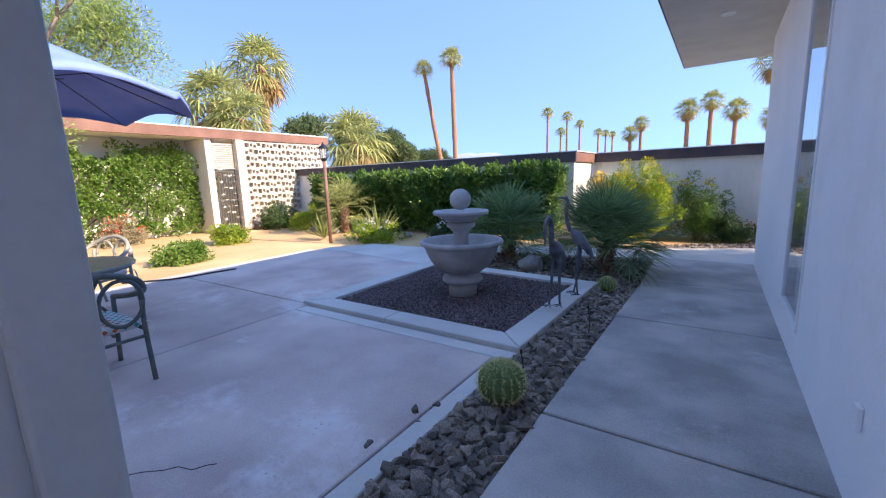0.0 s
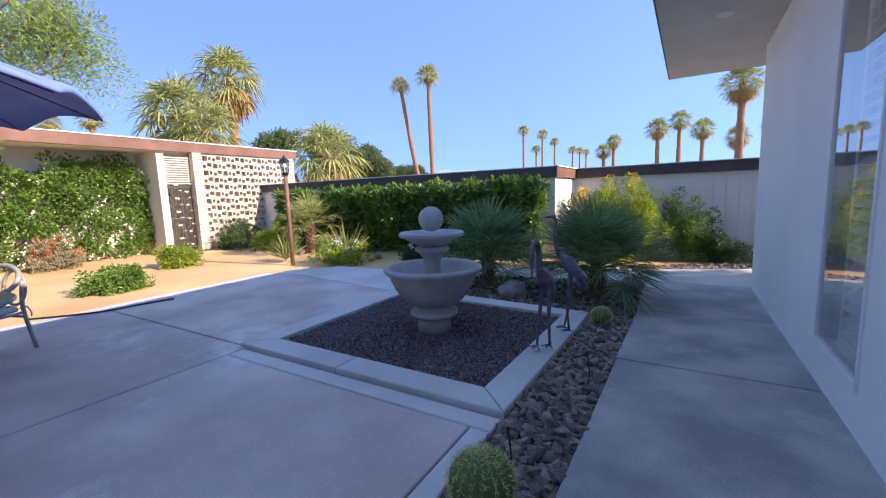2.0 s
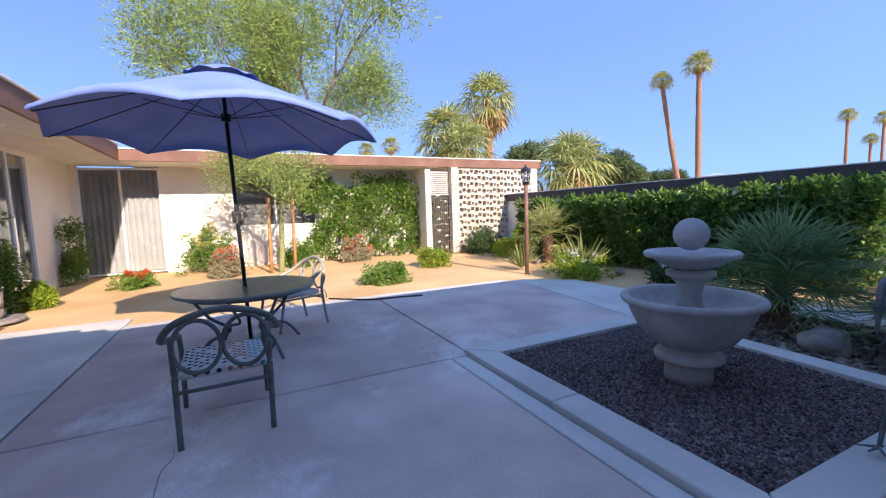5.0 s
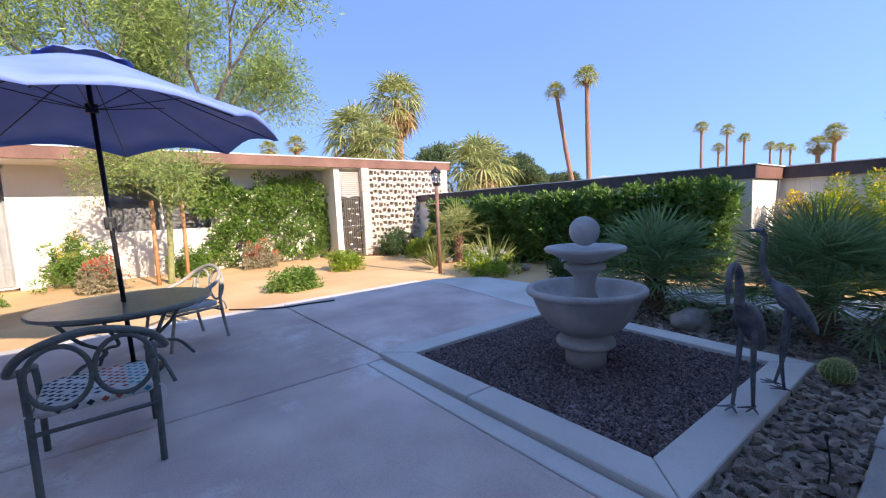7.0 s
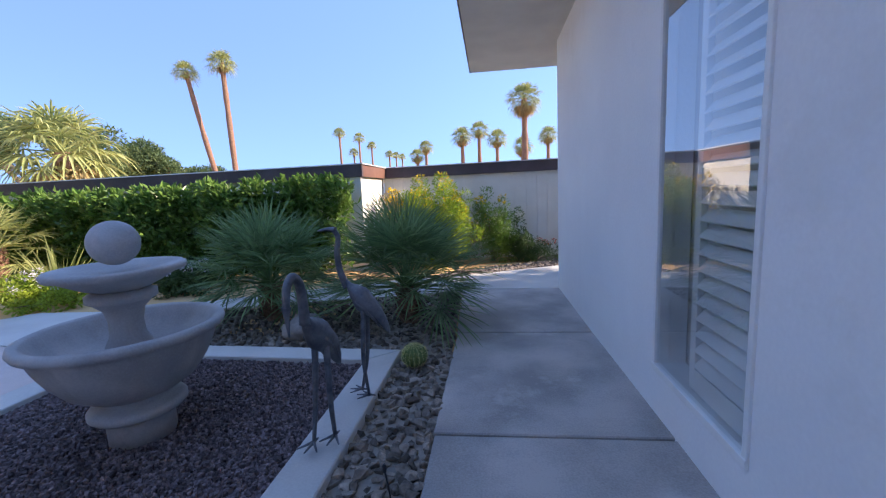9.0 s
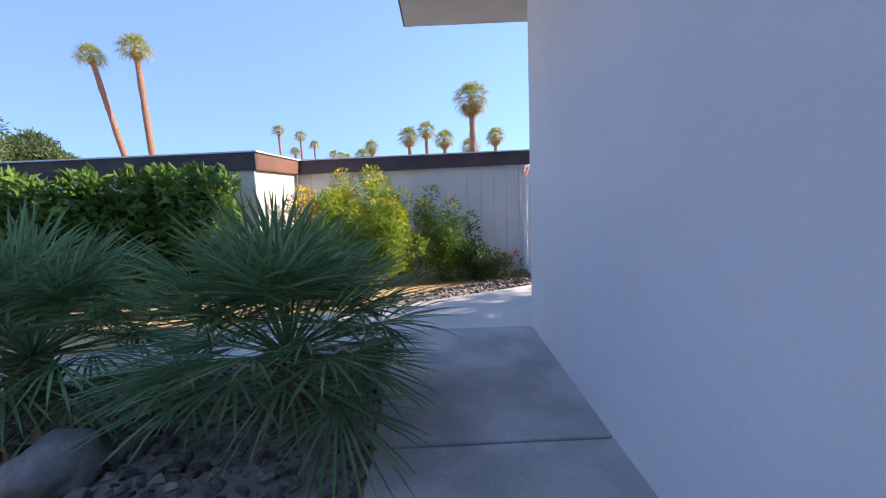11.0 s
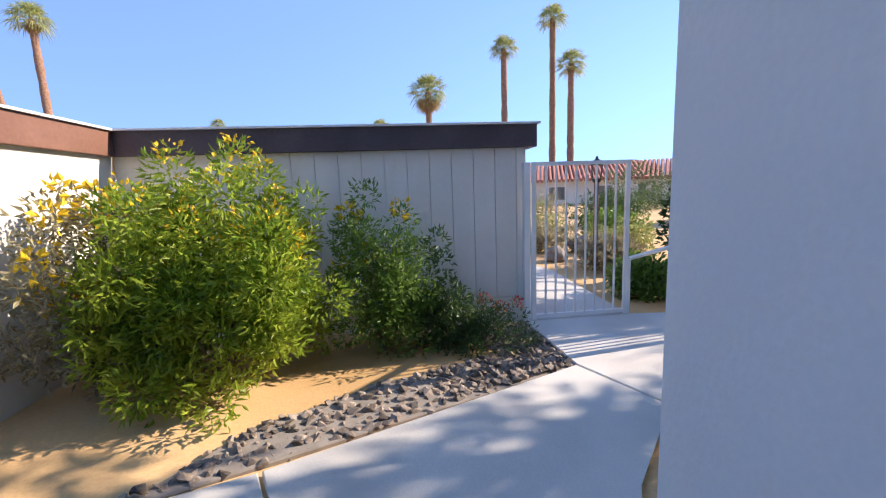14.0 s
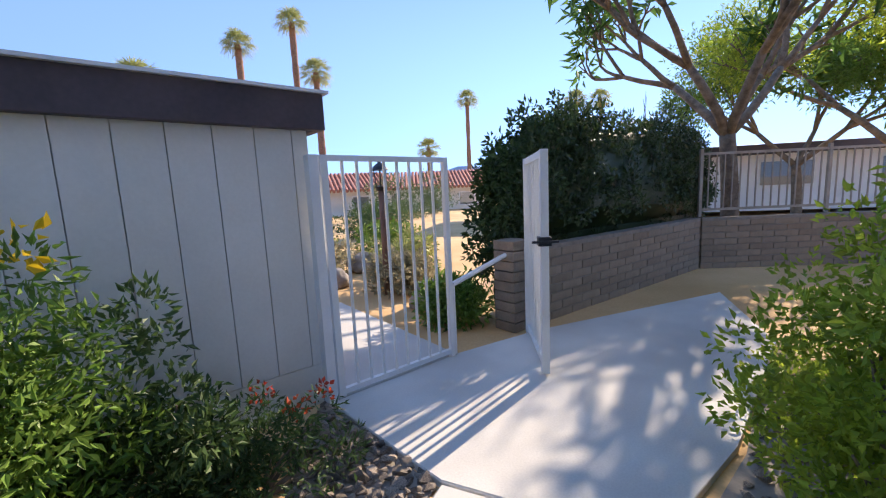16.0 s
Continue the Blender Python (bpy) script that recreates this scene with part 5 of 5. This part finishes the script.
def spiky(x, y, r, h, label, seed):
    s = thing("yucca", pose(x, y, gz(x, y) - 0.04), label, "plant")
    rng = np.random.default_rng(seed)
    d = rand_dirs(rng, 70)
    d[:, 2] = np.abs(d[:, 2]) + 0.5
    leaves("blades", np.zeros((70, 3)) + [0, 0, 0.05], d, h, 0.028, LEAF_WASH, s, 0.08, rng)["kind"] = "stuff"


spiky(-7.6, 8.1, 0.6, 0.85, "spiky green yucca behind the low shrub", 5)
spiky(-8.9, 7.35, 0.4, 0.6, "dry spiky grass beside the lamp post", 6)


def grow(bm, rng, p, d, ln, r, depth, tips, spread=0.6, upward=0.15, forks=(2, 3), shrink=0.72, leafy=2):
    q = [p]
    for _ in range(3):
        d = (d + Vector((rng.uniform(-1, 1), rng.uniform(-1, 1), rng.uniform(-0.5, 0.8))) * 0.14).normalized()
        q.append(q[-1] + d * ln / 3)
    tube(q, r, 8 if depth > 2 else 5, bm, r * 0.72)
    if depth == 0:
        tips.append((q[-1], d))
        return
    if depth <= leafy:
        tips.append((q[2], d))
    for i in range(rng.randint(*forks)):
        a = rng.uniform(0, 6.283)
        o = d.orthogonal().normalized()
        o = (o * math.cos(a) + d.cross(o) * math.sin(a))
        nd = (d + o * rng.uniform(0.5, 1.0) * spread + Vector((0, 0, upward))).normalized()
        grow(bm, rng, q[-1], nd, ln * shrink * rng.uniform(0.8, 1.15), r * 0.68, depth - 1, tips, spread, upward, forks, shrink, leafy)


def tree(name, x, y, z, seed, height, r, depth, leaf, width, per, clump, material, bark, label, spread=0.6, upward=0.15, trunk=None, forks=(2, 3), droop=0.3, shrink=0.72, first=None, leafy=2):
    t = thing(name, pose(x, y, z), label, "tree")
    rng, nr = random.Random(seed), np.random.default_rng(seed)
    bm, tips = bmesh.new(), []
    base = Vector((0, 0, -0.1))
    up = trunk or height * 0.28
    tube(bend([base, (0.04 * up, 0.03 * up, up * 0.5), (0.0, 0.06 * up, up)], 4), r * 1.25, 10, bm, r)
    n = first or rng.randint(3, 4)
    for i in range(n):
        a = 6.283 * i / n + rng.uniform(-0.4, 0.4)
        grow(bm, rng, Vector((0, 0.06 * up, up - 0.05)), Vector((math.cos(a) * spread * 1.3, math.sin(a) * spread * 1.3, 1)).normalized(), (height - up) * 0.36, r * 0.7, depth, tips, spread, upward, forks, shrink, leafy)
    part("trunk", bm, bark, t, smooth=True)
    c = np.array([tuple(q) for q, _ in tips])
    p, w = clumps(nr, c, clump, per)
    leaves("crown", p, w, leaf, width, material, t, droop, nr)
    return t


tree("mesquite_tree", -20.5, 3.5, 0, 171, 11.2, 0.17, 4, 0.24, 0.028, 210, 1.15, LEAF_MESQ, TREEBARK, "large feathery light green mesquite behind the house", 0.74, 0.27)
tree("palo_verde_tree", -12.6, 2.0, 0, 72, 3.9, 0.06, 3, 0.1, 0.02, 75, 0.48, LEAF_MESQ, GREENBARK, "young staked palo verde with a feathery crown", 0.95, 0.0, 1.9)
for sx_, sy_ in ((-12.6, 1.75), (-12.9, 2.4)):
    st_ = thing("tree_stake", pose(sx_, sy_, 0), "orange-brown wooden stake supporting the young tree", "stake", "tree stakes")
    part("pole", tube([(0, 0, -0.05), (0, 0.02, 2.0)], 0.045, 10), STAKE, st_, smooth=True)
tree("plumeria_tree", 9.7, 11.75, 0.0, 73, 6.8, 0.14, 4, 0.34, 0.1, 10, 0.3, LEAF_PLUM, TREEBARK, "spreading plumeria tree with bare grey limbs and leaf rosettes", 0.72, 0.1, 2.2, forks=(2, 3), first=5, leafy=0)
tree("palo_verde_tree", 14.6, 9.6, 0.0, 74, 6.5, 0.13, 4, 0.14, 0.04, 120, 0.75, LEAF_BUSH, TREEBARK, "large olive-green tree behind the rail fence", 0.7, 0.1)
for hd, rs, d, sd in ((140.0, 8.6, 48, 75), (133.8, 7.6, 52, 76), (131.0, 4.8, 50, 77), (125.5, 4.2, 70, 78)):
    tx, ty, tz = sight(COURT, hd, rs, d)
    tree("shade_tree", tx, ty, 0, sd, tz, 0.3, 4, 0.3, 0.16, 60, 0.85, LEAF_FAR, TREEBARK, "rounded dark green shade tree beyond the wall", 0.6, 0.05)


def clipped_hedge():
    s = thing("clipped_hedge", pose(6.35, 12.33, -0.1, 0, 0, -3) @ Matrix.Diagonal((1.17, 0.52, 0.96, 1)), "tall rounded dark green clipped hedge behind the block wall", "hedge")
    rng = np.random.default_rng(81)
    d = rand_dirs(rng, 900)
    d[:, 2] = np.abs(d[:, 2])
    c = np.sign(d) * np.abs(d) ** 0.55 * np.array([2.55, 0.85, 2.35]) * rng.uniform(0.86, 1.0, 900)[:, None] + np.array([0, 0, 0.25])
    c[:, 2] *= rng.uniform(0.9, 1.06, 900)
    c[:, 1] = np.where(c[:, 2] < 1.05, np.maximum(c[:, 1], -0.1), c[:, 1])
    p, w = clumps(rng, c, 0.16, 34)
    p[:, 2] = np.maximum(p[:, 2], 0.02)
    leaves("foliage", p, w, 0.09, 0.045, LEAF_FICUS, s, 0.25, rng)
    bm = bmesh.new()
    bmesh.ops.create_icosphere(bm, subdivisions=4, radius=1)
    for v in bm.verts:
        q = Vector([math.copysign(abs(a) ** 0.6, a) for a in v.co])
        v.co = Vector((q.x * 2.3, q.y * 0.62, max(0.0, q.z * 2.1 + 0.2))) * (1 + 0.05 * noise.noise(q * 5))
        v.co.y = max(v.co.y, -0.1) if v.co.z < 1.0 else v.co.y
    part("core", bm, LEAF_FICUS, s)
    rn = random.Random(3)
    bm = None
    for i in range(7):
        x = rn.uniform(-2, 2)
        bm = tube([(x, 0, 2.3), (x + rn.uniform(-0.1, 0.1), rn.uniform(-0.2, 0.2), rn.uniform(2.75, 3.0))], 0.012, 5, bm, 0.004)
    part("shoots", bm, TREEBARK, s)


clipped_hedge()


# ---- beyond the gate ----
def tile_house(x, y, turn, w, label):
    h = thing("house", pose(x, y, -0.8, 0, 0, turn), label, "house", "houses beyond the gate")
    part("wall", box(-w / 2, -4, 0, w / 2, 4, 2.6), CREAM, h)
    bm = bmesh.new()
    n = int(w / 0.3)
    for side in (-1, 1):
        for i in range(n):
            x0 = -w / 2 - 0.5 + (w + 1) * i / n
            tube([(x0 + 0.15, side * 4.7, 2.5), (x0 + 0.15, 0, 4.0)], 0.14, 6, bm)
    part("roof", bm, TILE, h, "red clay tile roof")
    for i in (-1, 0, 1):
        wd = part("window", box(i * w / 3.4 - 0.7, -4.06, 0.9, i * w / 3.4 + 0.7, -3.98, 2.1, 0.02), WHITE, h)
        part("pane", box(i * w / 3.4 - 0.6, -4.075, 1.0, i * w / 3.4 + 0.6, -4.05, 2.0), GLASSDARK, wd)


tile_house(14.0, 43.0, -20, 12, "low cream house with a red tile roof in the distance")
tile_house(24.0, 40.0, -35, 11, "low cream house with a red tile roof in the distance")


def neighbour():
    h = thing("house", pose(19.5, 14.5, 0, 0, 0, -52), "low white house with a dark band beyond the fence", "house")
    part("wall", box(-9, 0, 0, 9, 5, 2.2), STUCCO, h)
    # dark-coloured band put in for the shade of a carport along the house
    part("fascia", box(-9.6, -0.7, 2.2, 9.6, 5.6, 2.55, 0.02), DARKFASCIA, h)
    for i in range(4):
        wd = part("window", box(-7 + i * 4, -0.05, 0.9, -5 + i * 4, 0.03, 2.0, 0.01), WHITE, h)
        part("pane", box(-6.9 + i * 4, -0.07, 1.0, -5.1 + i * 4, -0.04, 1.9), GLASSDARK, wd)


neighbour()


def mountains():
    bm = bmesh.new()
    top, low = [], []
    for i in range(120):
        a = radians(-10 + 160 * i / 119)
        h = 70 + 60 * noise.noise((i * 0.13, 0, 3)) + 18 * noise.noise((i * 0.6, 1, 3))
        top.append(bm.verts.new((1600 * math.cos(a), 1600 * math.sin(a), max(6, h))))
        low.append(bm.verts.new((1450 * math.cos(a), 1450 * math.sin(a), -2)))
    for i in range(119):
        bm.faces.new((low[i], low[i + 1], top[i + 1], top[i]))
    tagged(mesh_ob("backdrop", bm, MOUNT, smooth=True), "hazy blue mountain ridge on the horizon", "mountains", kind="structure")


tree("palo_verde_tree", 17.5, 12.0, 0.0, 79, 6.0, 0.13, 4, 0.16, 0.05, 110, 0.8, LEAF_VINE, TREEBARK, "olive-green garden tree beyond the rail fence", 0.7, 0.1)
mountains()
for i, (bx, by, bs, bh, mt_) in enumerate(((3.6, 14.5, 0.6, 0.6, LEAF_DRY), (4.6, 15.8, 0.8, 0.7, LEAF_WASH), (3.2, 17.0, 0.8, 0.6, LEAF_DRY), (5.8, 18.5, 1.0, 0.9, LEAF_VINE), (4.2, 21, 1.1, 0.9, LEAF_WASH), (7.5, 22, 1.4, 1.3, LEAF_DARK),
                                           (3.1, 12.7, 0.35, 0.5, LEAF_VINE), (6.5, 27, 1.5, 1.4, LEAF_DRY), (10, 26, 1.8, 1.7, LEAF_FAR), (14, 30, 2.2, 2.6, LEAF_FAR), (-1.5, 20, 0.9, 0.8, LEAF_WASH), (19, 33, 2.5, 3.0, LEAF_FAR))):
    shrub("desert_shrub", bx, by, bs, bs, bh, 40, 60, 0.08 + 0.04 * bs, 0.03 + 0.012 * bs, mt_, "dry desert shrub beside the path beyond the gate", clump=0.18 * max(1, bs), seed=90 + i, group="desert shrubs")
for gx, gy, gr in ((3.3, 13.4, 0.28), (3.9, 13.5, 0.2), (3.0, 15.6, 0.22), (4.0, 16.5, 0.3), (2.9, 18.5, 0.25)):
    garden_rock(gx, gy, gr, "brown boulder in the desert bed beyond the gate")


# ---- stones, gravel and wall blocks ----
def scatter(rng, outline, n, gap):
    """Random places inside an outline, kept a little apart."""
    xs, ys = [p[0] for p in outline], [p[1] for p in outline]
    out, cells = [], {}
    tries = 0
    while len(out) < n and tries < n * 12:
        tries += 1
        x, y = rng.uniform(min(xs), max(xs)), rng.uniform(min(ys), max(ys))
        inside = False
        for (ax, ay), (bx, by) in zip(outline, outline[1:] + outline[:1]):
            if (ay > y) != (by > y) and x < (bx - ax) * (y - ay) / (by - ay) + ax:
                inside = not inside
        k = (int(x // gap), int(y // gap))
        if not inside or any((x - a) ** 2 + (y - b) ** 2 < gap * gap for i in (-1, 0, 1) for j in (-1, 0, 1) for a, b in cells.get((k[0] + i, k[1] + j), ())):
            continue
        cells.setdefault(k, []).append((x, y))
        out.append((x, y))
    return out


def stone_bed(name, label, single, rest, size, seed):
    rng = random.Random(seed)
    bed = thing(name, pose(0, 0, 0), label, "rocks", kind="structure")
    kinds = []
    for i in range(8):
        bm = hull_rock(rng)
        data = bpy.data.meshes.new("stone")
        bm.to_mesh(data)
        bm.free()
        data.materials.append(ROCK)
        kinds.append(data)
    for x, y in single:
        o = new("stone", rng.choice(kinds))
        o.parent = bed
        s = size * rng.uniform(0.6, 1.35)
        o.matrix_basis = pose(x, y, gz(x, y) - 0.03 + s * rng.uniform(0.1, 0.5), rng.uniform(-25, 25), rng.uniform(-25, 25), rng.uniform(0, 360)) @ Matrix.Scale(s, 4)
    V, F = [], []
    for x, y in rest:
        s = size * rng.uniform(0.5, 1.25)
        m = pose(x, y, gz(x, y) - 0.035 + s * rng.uniform(0.0, 0.45), rng.uniform(-25, 25), rng.uniform(-25, 25), rng.uniform(0, 360)) @ Matrix.Scale(s, 4)
        d = rng.choice(kinds)
        k = len(V)
        V.extend(tuple(m @ v.co) for v in d.vertices)
        F.extend(tuple(k + i for i in f.vertices) for f in d.polygons)
    data = bpy.data.meshes.new("stones")
    data.from_pydata(V, [], F)
    data.materials.append(ROCKS)
    o = new("stones", data)
    o.parent = bed
    tagged(o, kind="stuff")


paving("rock_bed_soil", "dark soil below the loose river rocks", MORTAR, [*(rect(-1.36, y_, -0.87, y_ + 0.6) for y_ in (-1.1, -0.5, 0.1, 0.7, 1.3, 1.9, 2.5, 3.1, 3.7, 4.3, 4.9, 5.3)), [(-4.27, 5.91), (-0.89, 5.91), (-0.96, 8.52), (-4.27, 7.22)],
       [(-1.75, 9.52), (1.2, 10.74), (1.12, 11.95), (0.75, 11.6), (0.6, 11.1), (-0.4, 10.75), (-1.3, 10.2)], [(0.75, 8.72), (1.35, 9.72), (2.6, 9.74), (3.6, 9.9), (3.6, 8.72)]], "soil", -0.033)
rs_ = random.Random(17)
near_bed = rect(-1.35, 0.9, -0.88, 4.0)
stone_bed("rock_bed", "bed of loose grey-brown river rocks beside the walk", scatter(rs_, near_bed, 275, 0.062) + scatter(rs_, rect(-1.62, 1.3, -1.48, 2.2), 5, 0.06),
          scatter(rs_, near_bed, 500, 0.045) + scatter(rs_, rect(-1.35, -1.0, -0.88, 0.9), 150, 0.06) + scatter(rs_, rect(-1.35, 4.0, -0.88, 5.92), 330, 0.052)
          + scatter(rs_, [(-4.26, 5.93), (-0.9, 5.93), (-0.97, 8.5), (-4.26, 7.2)], 1100, 0.06), 0.052, 31)
strip = [(-1.75, 9.55), (1.2, 10.76), (1.12, 11.95), (0.75, 11.6), (0.6, 11.1), (-0.4, 10.75), (-1.3, 10.2)]
stone_bed("rock_bed", "strip of loose river rocks between path and bushes", scatter(rs_, [(0.0, 10.3), (1.2, 10.76), (1.12, 11.95), (0.75, 11.6), (0.55, 11.05), (0.0, 10.85)], 260, 0.058), scatter(rs_, strip, 700, 0.052), 0.048, 32)
stone_bed("rock_bed", "loose river rocks below the green shrub", scatter(rs_, [(0.75, 8.72), (1.35, 9.7), (2.6, 9.72), (3.6, 9.9), (3.6, 8.72)], 250, 0.07), [], 0.045, 33)


def gravel():
    rng = np.random.default_rng(9)
    n = 15000
    base = np.array([(-1, -1, -1), (1, -1, -1), (1, 1, -1), (-1, 1, -1), (-0.7, -0.7, 1), (0.7, -0.7, 1), (0.7, 0.7, 1), (-0.7, 0.7, 1)], float)
    faces = np.array([(4, 5, 6, 7), (0, 1, 5, 4), (1, 2, 6, 5), (2, 3, 7, 6), (3, 0, 4, 7)])
    v = base[None] * rng.uniform(0.55, 1.3, (n, 8, 3)) * (0.0105 * rng.uniform(0.6, 1.3, n))[:, None, None]
    a, b = rng.uniform(0, 6.283, n), rng.uniform(-0.6, 0.6, n)
    ca, sa, cb, sb = np.cos(a)[:, None], np.sin(a)[:, None], np.cos(b)[:, None], np.sin(b)[:, None]
    x, y, z = v[..., 0] * cb - v[..., 2] * sb, v[..., 1], v[..., 0] * sb + v[..., 2] * cb
    x, y = x * ca - y * sa, x * sa + y * ca
    px, py = rng.uniform(-4.02, -1.62, n), rng.uniform(3.38, 5.64, n)
    h = np.array([0.012 * noise.noise((p * 2, q * 2, 0)) + gz(p, q) for p, q in zip(px, py)])
    v = np.stack([x + px[:, None], y + py[:, None], z + h[:, None] - 0.006 + rng.uniform(0, 0.008, n)[:, None]], -1).reshape(-1, 3)
    f = (np.arange(n)[:, None, None] * 8 + faces[None]).reshape(-1, 4)
    data = bpy.data.meshes.new("gravel")
    data.from_pydata(v.tolist(), [], f.tolist())
    data.materials.append(GRAVEL)
    tagged(new("gravel", data), "dark reddish crushed gravel inside the curb", "gravel", kind="stuff")
    part_bed = slab(rect(-4.03, 3.37, -1.61, 5.65), 0.05, -0.008)
    tagged(mesh_ob("gravel_base", part_bed, GRAVEL), "packed dark gravel below the loose stones", "gravel", kind="structure")


gravel()
block_run("wall_block_1", 3.3, 12.05, 8.0, 11.8, 0.74, -0.3, "brown slump block garden wall")
block_run("wall_block_2", 7.95, 11.75, 12.4, 7.6, 0.74, -0.3, "brown slump block wall below the fence")
pier = thing("wall_pier", pose(3.38, 12.06, -0.3), "square slump block pier at the gate", "pier", kind="structure")
for r_ in range(10):
    part("block", box(-0.14, -0.14, r_ * 0.11, 0.14, 0.14, r_ * 0.11 + 0.1, 0.008), SLUMP, pier)
